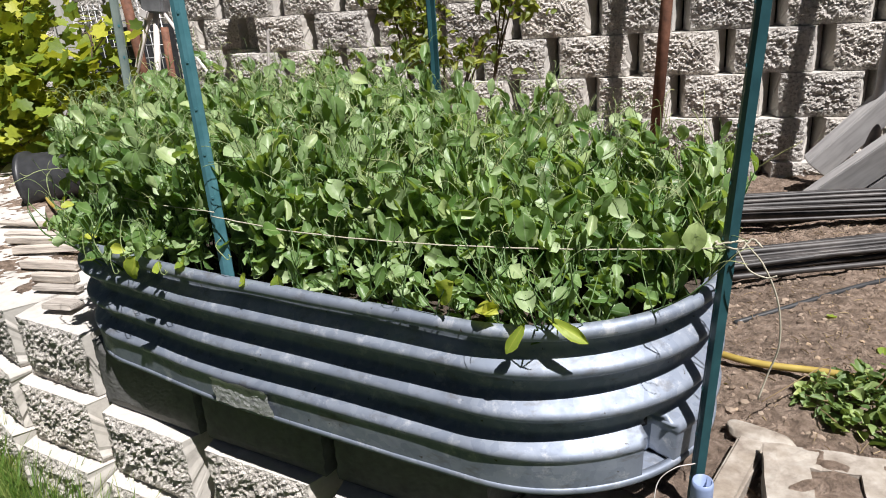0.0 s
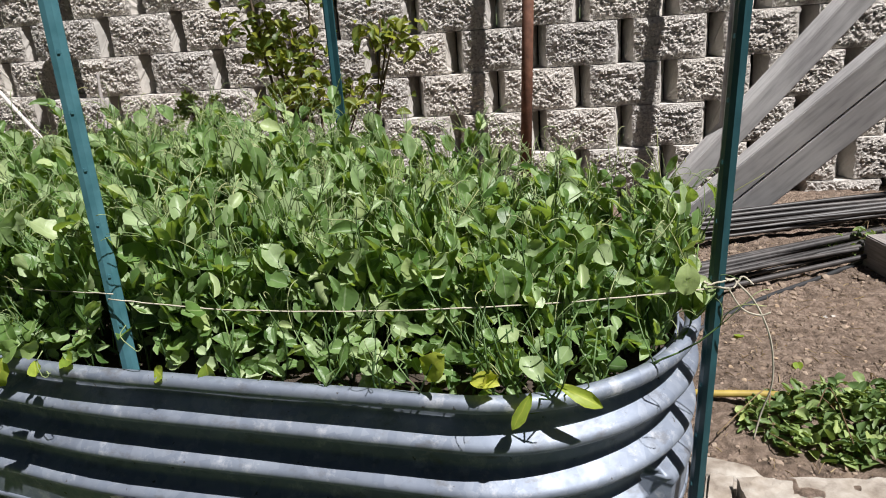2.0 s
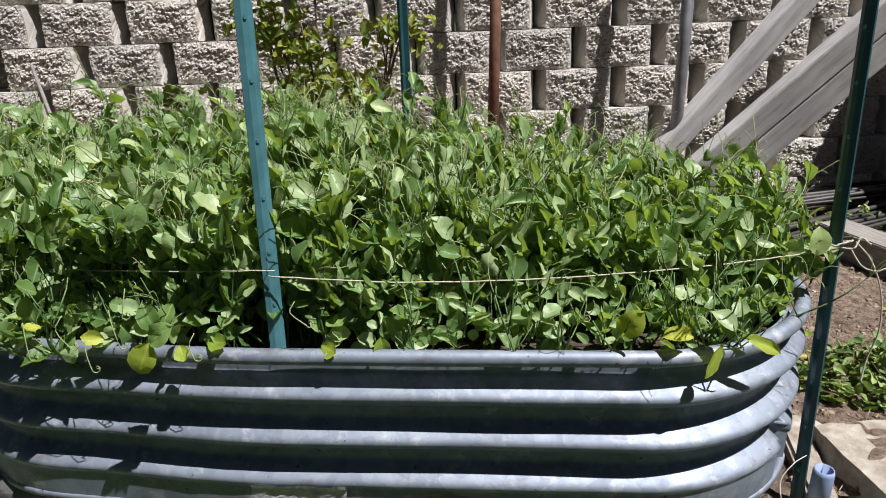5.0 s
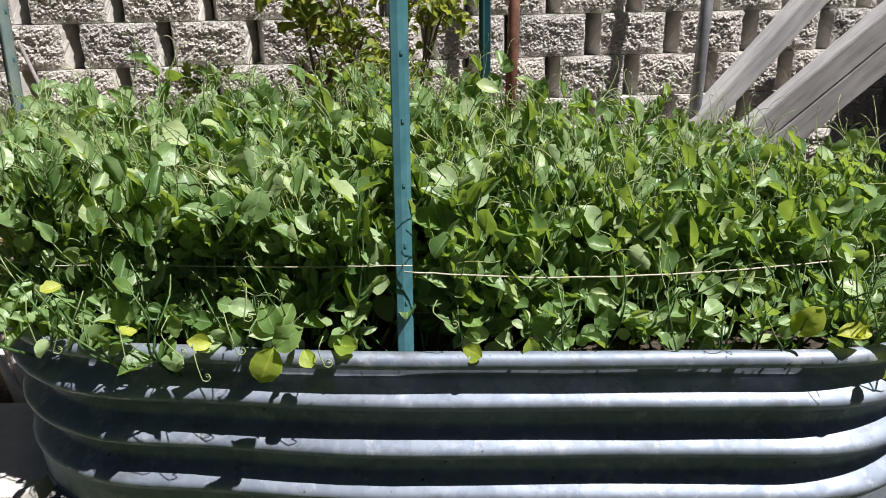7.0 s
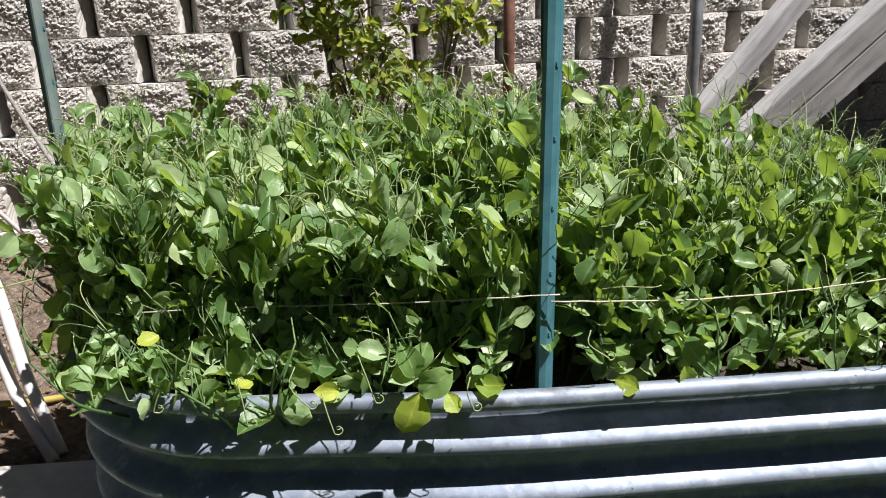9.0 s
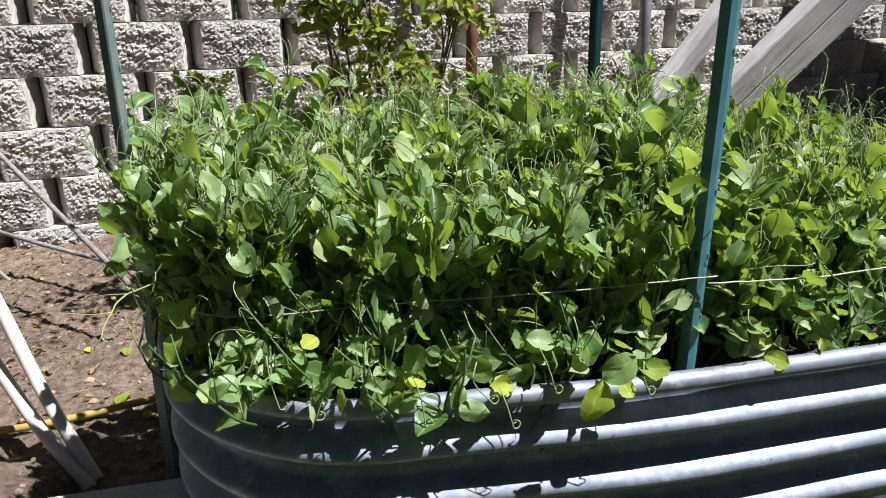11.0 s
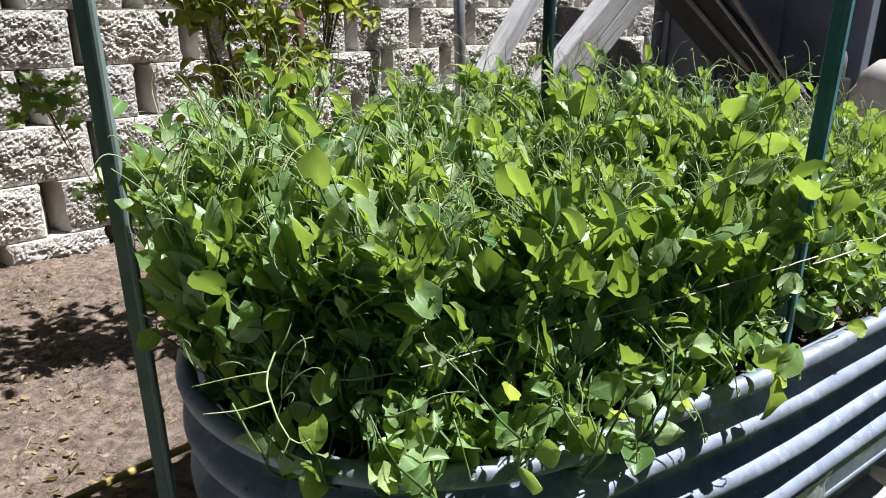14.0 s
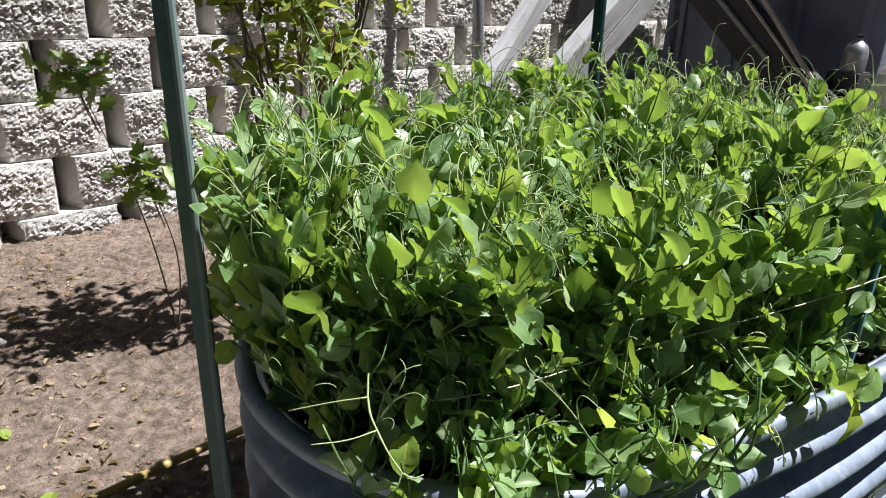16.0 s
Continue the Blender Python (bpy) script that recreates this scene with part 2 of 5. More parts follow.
M_OAK = leaf_material("oak_leaf", (0.035, 0.065, 0.025), (0.065, 0.11, 0.04), (0.14, 0.2, 0.06), (0.3, 0.42, 0.06), 0.4)
M_TWIG = surface("brown_twig", [(0.3, (0.09, 0.065, 0.045)), (0.7, (0.2, 0.15, 0.11))], 40, 0.85)
M_STRAW = leaf_material("dry_straw", (0.16, 0.105, 0.06), (0.27, 0.19, 0.115), (0.45, 0.35, 0.22), (0.4, 0.32, 0.15), 0.8)
M_SLEEVE = surface("frosted_plastic", [(0.3, (0.2, 0.26, 0.42)), (0.7, (0.28, 0.34, 0.5))], 12, 0.4)
M_WIRE = surface("galvanised_wire", [(0.3, (0.4, 0.41, 0.42)), (0.7, (0.55, 0.56, 0.57))], 20, 0.4, 0.6)
M_SIDING = surface("pale_board", [(0.3, (0.45, 0.44, 0.42)), (0.7, (0.58, 0.57, 0.54))], 8, 0.8, stretch=(6, 1, 1), bump_scale=18, bump_amount=0.3)


# ---- building helpers ----
def mesh_from(name, verts, faces, mats, smooth=False, face_mats=None):
    me = bpy.data.meshes.new(name)
    me.from_pydata([tuple(v) for v in verts], [], [tuple(f) for f in faces])
    for m in (mats if isinstance(mats, (list, tuple)) else [mats]):
        me.materials.append(m)
    if face_mats is not None:
        me.polygons.foreach_set("material_index", face_mats)
    if smooth:
        me.polygons.foreach_set("use_smooth", [True] * len(me.polygons))
    me.update()
    return me


def bm_mesh(name, bm, mats, smooth=False):
    me = bpy.data.meshes.new(name)
    bm.normal_update()
    bm.to_mesh(me)
    bm.free()
    for m in (mats if isinstance(mats, (list, tuple)) else [mats]):
        me.materials.append(m)
    if smooth:
        me.polygons.foreach_set("use_smooth", [True] * len(me.polygons))
    return me


def part(name, data, parent, label="", m=None):
    ob = new(name, data)
    ob.parent = parent
    if m is not None:
        ob.matrix_basis = m
    return tagged(ob, label)


def thing(name, label, category, group="", kind="", at=None, data=None):
    ob = new(name, data)
    if at is not None:
        ob.matrix_basis = at
    return tagged(ob, label, category, group, kind)


def box_bm(sx, sy, sz, bevel=0.004, segs=2, rough=0.0, seed=0):
    """A box with its base at z = 0, bevelled, its corners a little uneven."""
    bm = bmesh.new()
    bmesh.ops.create_cube(bm, size=1)
    bmesh.ops.scale(bm, verts=bm.verts, vec=(sx, sy, sz))
    bmesh.ops.translate(bm, verts=bm.verts, vec=(0, 0, sz / 2))
    if bevel:
        bmesh.ops.bevel(bm, geom=list(bm.edges), offset=bevel, segments=segs, affect="EDGES")
    if rough:
        rng = random.Random(seed)
        for v in bm.verts:
            v.co += Vector((rng.uniform(-1, 1), rng.uniform(-1, 1), rng.uniform(-1, 1))) * rough
    return bm


def tube_arrays(points, radius, sides=6, taper=None):
    """Vertices and faces of a tube along points; radius may shrink to taper."""
    pts = [Vector(p) for p in points]
    verts, faces = [], []
    up = Vector((0, 0, 1))
    n = len(pts)
    for i, p in enumerate(pts):
        d = (pts[min(i + 1, n - 1)] - pts[max(i - 1, 0)])
        d = d.normalized() if d.length > 1e-9 else Vector((0, 0, 1))
        a = d.cross(up if abs(d.z) < 0.9 else Vector((1, 0, 0))).normalized()
        b = d.cross(a)
        r = radius if taper is None else radius + (taper - radius) * i / max(1, n - 1)
        for k in range(sides):
            w = 2 * math.pi * k / sides
            verts.append(p + (a * math.cos(w) + b * math.sin(w)) * r)
    for i in range(n - 1):
        for k in range(sides):
            k2 = (k + 1) % sides
            faces.append((i * sides + k, i * sides + k2, (i + 1) * sides + k2, (i + 1) * sides + k))
    faces.append(tuple(range(sides))[::-1])
    faces.append(tuple((n - 1) * sides + k for k in range(sides)))
    return verts, faces


def tube_mesh(name, points, radius, mat, sides=8, taper=None):
    v, f = tube_arrays(points, radius, sides, taper)
    return mesh_from(name, v, f, mat, smooth=True)


def spline(points, steps=8):
    """Points along a smooth curve through the given ones."""
    p = [Vector(q) for q in points]
    p = [p[0] * 2 - p[1]] + p + [p[-1] * 2 - p[-2]]
    out = []
    for i in range(1, len(p) - 2):
        for s in range(steps):
            t = s / steps
            a, b, c, d = p[i - 1], p[i], p[i + 1], p[i + 2]
            out.append(0.5 * (2 * b + (c - a) * t + (2 * a - 5 * b + 4 * c - d) * t * t + (3 * b - a - 3 * c + d) * t ** 3))
    out.append(p[-2])
    return out


class Heap:
    """Gathers many small pieces into one mesh."""
    def __init__(self):
        self.v, self.f, self.rib = [], [], []

    def add(self, verts, faces):
        o = len(self.v)
        self.v.extend(verts)
        self.f.extend(tuple(i + o for i in f) for f in faces)

    def mesh(self, name, mat, smooth=True):
        me = mesh_from(name, self.v, self.f, mat, smooth)
        if len(self.rib) == len(self.v):
            me.attributes.new("rib", "FLOAT", "POINT").data.foreach_set("value", self.rib)
        return me


# ---- setting ----
def rolling(x, y):
    """Height of the dirt terrace."""
    h = -0.085 - 0.02 * (y - 1.5) / 2
    def ease(v):
        v = min(1.0, max(0.0, v))
        return v * v * (3 - 2 * v)
    h += 0.11 * max(ease((-1.9 - x) / 0.25) * ease((1.5 - y) / 0.2), ease((-2.75 - x) / 0.4))   # the ground behind the low wall's curve lies higher
    h += 0.026 * ease((x + 0.15) / 0.3)                                                          # and a little higher past the tank's other end
    h += 0.011 * noise.noise(Vector((x * 27, y * 27, 2.0))) + 0.007 * noise.noise(Vector((x * 55, y * 55, 5.0))) + 0.018 * noise.noise(Vector((x * 1.7, y * 1.7, 0.3))) + 0.010 * noise.noise(Vector((x * 6, y * 6, 4.1))) + 0.007 * noise.noise(Vector((x * 17, y * 17, 9.0)))
    return h


def sheet(name, x0, x1, y0, y1, nx, ny, height, mat):
    xs, ys = np.linspace(x0, x1, nx), np.linspace(y0, y1, ny)
    verts = [(x, y, height(x, y)) for y in ys for x in xs]
    faces = [(j * nx + i, j * nx + i + 1, (j + 1) * nx + i + 1, (j + 1) * nx + i) for j in range(ny - 1) for i in range(nx - 1)]
    return mesh_from(name, verts, faces, mat, smooth=True)


WALL_Z0, COURSE, PITCH = -0.03, 0.2, 0.406


def wall_y(x, z):
    if x < -3.1:                          # past the bend the wall steps back
        return 3.46 + 0.1 * (z - 0.57)
    return 3.55 + 0.14 * x + 0.1 * (z - 0.57)


lawn = tagged(new("ground", sheet("ground", -400, 400, -400, 400, 60, 60, lambda x, y: -0.6, M_LAWN)), "low lawn below the block wall, reaching far off", "ground", kind="structure")
terrace = tagged(new("terrace_floor", sheet("terrace_floor", -5.5, 3.5, 1.0, 4.2, 640, 260, rolling, M_DIRT)), "dry brown crumbly dirt between the two block walls", "dirt ground", kind="structure")
upper_edge = [(-60, 3.7), (-3.1, 3.7), (-3.1, 3.4), (6, 4.7), (60, 4.7), (60, 80), (-60, 80)]
upper = tagged(new("upper_ground", mesh_from("upper_ground", [(x, y, 1.34) for x, y in upper_edge], [tuple(range(7))], M_DIRT)), "bare earth held back by the tall block wall", "ground", kind="structure")


# ---- soil and stock tank ----
TANK_Y, TANK_R, TANK_XL, TANK_XR, TANK_Z = 1.15, 0.34, -1.375, -0.39, 0.015


def askew(x):
    """The far end of the tank sits a little further back than its near end."""
    u = min(1.0, max(0.0, (-0.95 - x) / 0.5))
    return 0.035 * u * u * (3 - 2 * u)


def stadium(offset, n=120):
    """Points and outward normals round the tank's plan, grown by offset."""
    out = []
    r = TANK_R
    for i in range(n + 1):
        a = -math.pi / 2 + math.pi * i / n
        out.append((TANK_XR + (r + offset) * math.cos(a), TANK_Y + (r + offset) * math.sin(a)))
    for i in range(1, 12):
        out.append((TANK_XR + (TANK_XL - TANK_XR) * i / 12, TANK_Y + r + offset))
    for i in range(n + 1):
        a = math.pi / 2 + math.pi * i / n
        out.append((TANK_XL + (r + offset) * math.cos(a), TANK_Y + (r + offset) * math.sin(a)))
    for i in range(1, 12):
        out.append((TANK_XL + (TANK_XR - TANK_XL) * i / 12, TANK_Y - r - offset))
    return [(x, y + askew(x)) for x, y in out]


DRAIN = Vector((math.cos(radians(-33)), math.sin(radians(-33)), 0))     # outward direction of the drain recess


def pocket(x, y, z):
    """How deep the arched drain recess at the sunny end is pressed in."""
    across = abs((x - TANK_XR) * -DRAIN.y + (y - TANK_Y) * DRAIN.x) / 0.031
    if (x - TANK_XR) * DRAIN.x + (y - TANK_Y) * DRAIN.y < 0.2 or across >= 1 or z > 0.125:
        return 0.0
    top = 0.085 + 0.037 * math.sqrt(1 - across * across)
    return 0.052 * min(1.0, max(0.0, (top - z) / 0.008)) * min(1.0, (1 - across) / 0.12)


def swept(name, profile, mat, closed=False, wobble=0.0, recess=False):
    rings = [stadium(o) for o, z in profile]
    n = len(rings[0])
    verts = []
    for (o, z), ring in zip(profile, rings):
        for x, y in ring:
            d = wobble * noise.noise(Vector((x * 5, y * 5, z * 9)))
            h = pocket(x, y, z) if recess else 0.0
            verts.append((x - h * DRAIN.x, y + d - h * DRAIN.y, z))
    faces = []
    m = len(profile)
    for j in range(m if closed else m - 1):
        j2 = (j + 1) % m
        for i in range(n):
            i2 = (i + 1) % n
            faces.append((j * n + i, j * n + i2, j2 * n + i2, j2 * n + i))
    return mesh_from(name, verts, faces, mat, smooth=True)


def tank_offset(z):
    """How far the ribbed side stands out at height z."""
    o = -0.024 + 0.006 * (z - 0.02) / 0.32
    for zc in (0.257, 0.174, 0.092):
        u = abs(z - zc) / 0.032
        if u < 1:
            o += 0.035 * (0.5 + 0.5 * math.cos(math.pi * u)) ** 0.75
    if z < 0.094:                         # below the last rib the side stays out, straight down
        o = max(o, 0.008 - 0.06 * (0.094 - z))
    return o


tank = thing("stock_tank", "long oval galvanised steel stock tank with three ribs, used as planter", "planter", at=pose(0, 0, 0))
zs = np.linspace(TANK_Z + 0.012, 0.322, 90)
outer = [(tank_offset(z), z) for z in zs]
inner = [(tank_offset(z) - 0.004, z) for z in zs[::-1]]
part("tank_wall", swept("tank_wall", outer + inner, M_GALV, closed=True, wobble=0.003, recess=True), tank)
rim = [(0.003 + 0.0135 * math.cos(2 * math.pi * k / 14), 0.326 + 0.0135 * math.sin(2 * math.pi * k / 14)) for k in range(14)]
part("rolled_rim", swept("rolled_rim", rim, M_GALV, closed=True, wobble=0.003), tank)
flange = [(0.003, TANK_Z), (0.007, TANK_Z + 0.003), (0.007, TANK_Z + 0.011), (0.004, TANK_Z + 0.014), (-0.006, TANK_Z + 0.014), (-0.006, TANK_Z)]
part("bottom_flange", swept("bottom_flange", flange, M_GALV, closed=True, wobble=0.003), tank)
fl = stadium(-0.014)
part("tank_floor", mesh_from("tank_floor", [(x, y, TANK_Z + 0.006) for x, y in fl] + [(x, y, TANK_Z + 0.001) for x, y in fl],
                             [tuple(range(len(fl))), tuple(range(2 * len(fl) - 1, len(fl) - 1, -1))] +
                             [(i, (i + 1) % len(fl), len(fl) + (i + 1) % len(fl), len(fl) + i) for i in range(len(fl))], M_GALV), tank)


def foil_label():
    nx, nz = 24, 12
    verts, faces = [], []
    for j in range(nz):
        for i in range(nx):
            u, w = i / (nx - 1), j / (nz - 1)
            x, z = -1.028 + 0.162 * u + 0.003 * math.sin(9 * w) + 0.012 * (1 - w) * (u - 0.2), 0.026 + 0.066 * w + 0.002 * math.sin(14 * u)
            crinkle = 0.0022 * abs(noise.noise(Vector((x * 60, z * 60, 2)))) + 0.0016 * abs(noise.noise(Vector((x * 140, z * 110, 7))))
            verts.append((x, TANK_Y - TANK_R - tank_offset(z) - 0.004 - crinkle, z))
    for j in range(nz - 1):
        for i in range(nx - 1):
            faces.append((j * nx + i, j * nx + i + 1, (j + 1) * nx + i + 1, (j + 1) * nx + i))
    return mesh_from("label", verts, faces, M_FOIL)


plug = bm_mesh("drain_plug", box_bm(0.022, 0.022, 0.014, 0.005, 2), M_BLACKPOT)
part("drain_plug", plug, tank, "dark drain plug in the arched recess", m=pose(TANK_XR + 0.292 * DRAIN.x, TANK_Y + 0.292 * DRAIN.y, 0.1, 90, 0, 57))
part("label", foil_label(), tank, "torn, crinkled silvery foil label")

soil = stadium(-0.022)
sv, sf, rings = [], [], 9
for j in range(rings + 1):
    for x, y in soil:
        u = j / rings
        px, py = (min(max(x, TANK_XL), TANK_XR) * u + x * (1 - u)), TANK_Y * u + y * (1 - u)
        sv.append((px, py, 0.28 + 0.02 * noise.noise(Vector((px * 8, py * 8, 1))) + 0.02 * u))
ns = len(soil)
for j in range(rings):
    for i in range(ns):
        sf.append((j * ns + i, j * ns + (i + 1) % ns, (j + 1) * ns + (i + 1) % ns, (j + 1) * ns + i))
thing("potting_soil", "dark damp potting soil filling the steel tank", "soil", kind="stuff", data=mesh_from("potting_soil", sv, sf, M_SOIL, smooth=True))


# ---- pea plants ----
LEAF_STEPS = (0.0, 0.1, 0.28, 0.48, 0.68, 0.86, 1.0)


def leaf_shape(length, width, fold, curl, seed, full=0.5):
    """A leaf along +y, folded at its midrib, curled and crinkled; full says how far out it is widest."""
    verts, faces = [], []
    for s in LEAF_STEPS:
        w = (math.sin(math.pi * s ** (math.log(0.5) / math.log(full))) ** 0.62 if 0 < s < 1 else 0.0) + 0.04
        half = w * width / 2
        for a in (-1, -0.5, 0, 0.5, 1):
            ripple = 0.08 * noise.noise(Vector((a * 1.4 + seed, s * 5, seed * 2))) + 0.05 * abs(a) * noise.noise(Vector((seed, s * 7, a)))
            verts.append((a * half * (1 + 0.34 * noise.noise(Vector((s * 8, a, seed)))), s * length * (1 - 0.25 * abs(curl) * s), curl * s * s * length + fold * half * abs(a) ** 1.4 + ripple))
    for k in range(len(LEAF_STEPS) - 1):
        for c in range(4):
            a = 5 * k + c
            faces.append((a, a + 1, a + 6, a + 5))
    return verts, faces


LEAF_KINDS = [leaf_shape(1, w, f, c, 3.7 * k, u) for k, (w, f, c, u) in enumerate((
    (0.5, 0.9, -0.15, 0.42), (0.58, 0.6, -0.3, 0.5), (0.42, 1.2, 0.12, 0.4), (0.6, 0.5, 0.2, 0.55), (0.44, 1.0, -0.45, 0.42), (0.54, 0.7, -0.1, 0.52),
    (0.34, 1.3, -0.1, 0.38), (0.38, 1.1, 0.2, 0.4), (0.5, 0.7, 0.1, 0.5), (0.46, 1.5, -0.25, 0.42), (0.62, 0.6, -0.2, 0.55), (0.36, 1.0, -0.2, 0.4)))]
ROUND_KINDS = [leaf_shape(1, w, f, c, 5.1 * k + 60, 0.52) for k, (w, f, c) in enumerate(((0.74, 0.3, -0.25), (0.66, 0.5, -0.4), (0.8, 0.25, 0.2), (0.64, 0.6, -0.1), (0.72, 0.45, 0.25)))]
LEAF_ARR = [np.array(v) for v, f in LEAF_KINDS]
ROUND_ARR = [np.array(v) for v, f in ROUND_KINDS]
LEAF_FACES = [f for v, f in LEAF_KINDS]
RIB = [0.0, 0.5, 1.0, 0.5, 0.0] * len(LEAF_STEPS)


def frame_of(direction, normal):
    y = direction.normalized()
    x = y.cross(normal)
    x = x.normalized() if x.length > 1e-6 else y.orthogonal().normalized()
    z = x.cross(y)
    return np.array((x, y, z))          # rows: the leaf's axes


SUN_SIDE = Vector((math.cos(radians(SUN_AZ)), math.sin(radians(SUN_AZ)), 0))


def to_sun(rng, direction, normal, share):
    """Most leaves lean back and turn their broad side to the sun."""
    if rng.random() < share:
        direction = direction.normalized() - SUN_SIDE * rng.uniform(0.1, 0.75)
        normal = normal * 0.45 + SUN_SIDE * 0.7 + Vector((0, 0, 0.7))
    return direction, normal


def put_leaf(heap, rng, at, direction, normal, size, plump=0.0, keep=None):
    arr = ROUND_ARR if rng.random() < plump else LEAF_ARR
    if keep:
        shift = keep(Vector(at) + direction.normalized() * size)
        if shift is None:
            return
        at = Vector(at) + Vector((0, shift, 0))
    heap.rib += RIB
    heap.add((rng.choice(arr) * size) @ frame_of(direction, normal) + np.array(at), LEAF_FACES[0])


def tendril(rng, start, direction, length):
    """A thin shoot that ends in a curl."""
    pts, p, d = [start.copy()], start.copy(), direction.normalized()
    n = 12
    axis = Vector((rng.uniform(-1, 1), rng.uniform(-1, 1), rng.uniform(-1, 1))).normalized()
    turn = rng.uniform(0.0, 0.1)
    for i in range(n):
        turn += rng.uniform(0.0, 0.1) * (1 if i > 5 else 0.25)
        d = (Matrix.Rotation(turn, 3, axis) @ d + Vector((0, 0, -0.01))).normalized()
        p = p + d * length / n * (1 if i < 7 else 0.6)
        pts.append(p.copy())
    return pts


def canopy_top(x, y):
    """Height at which the pea shoots end."""
    u = min(1.0, max(0.0, (y - 0.80) / 0.45))
    base = 0.485 + 0.10 * u - 0.13 * min(1.0, max(0.0, (x + 0.95) / 0.85)) * (0.5 + 0.5 * u)
    return base + 0.03 * noise.noise(Vector((x * 5, y * 5, 0.7)))


rng = random.Random(11)
stems, tendrils, foliage = Heap(), Heap(), Heap()


def inside(x, y, grow=0.0):
    cx = min(max(x, TANK_XL), TANK_XR)
    return math.hypot(x - cx, y - TANK_Y) < TANK_R + grow


def twine_line(x):
    """How far forward the twine lets the plants stand."""
    if x > -0.967:
        return 0.838 + (x + 0.967) / 0.967 * 0.195
    if x > -1.58:
        return 0.838 + (-0.967 - x) / 0.613 * 0.125
    return 0.963 + (-1.58 - x) / 0.185 * 0.21


def overhang(x):
    """How far the plants bulge out over the rim: not at all by the sunny half, more towards the far end."""
    return min(1.0, max(0.0, (-0.98 - x) / 0.15))


def allowed(tip):
    """How far a leaf must move back to lie behind the twine, or None where it cannot grow: past the rim on the sunny half, far past it on the other."""
    out = overhang(tip.x)
    if tip.z < 0.4 and not inside(tip.x, tip.y, -0.012 + 0.065 * out) or not inside(tip.x, tip.y, 0.1):
        return None
    if tip.z < 0.405:
        return 0.0
    line = twine_line(tip.x) - (0.002 if tip.z < 0.48 else 0.02 + out * min(0.06, (tip.z - 0.48) * 1.2))
    return max(0.0, line - tip.y)


def held(p, slack):
    """The point moved back behind the twine, if it is high enough to be held by it."""
    if p.z > 0.385:
        p.y = max(p.y, twine_line(p.x) + 0.012 + slack * min(1, (p.z - 0.385) / 0.05) - overhang(p.x) * 0.6 * max(0.0, p.z - 0.48))
    return p


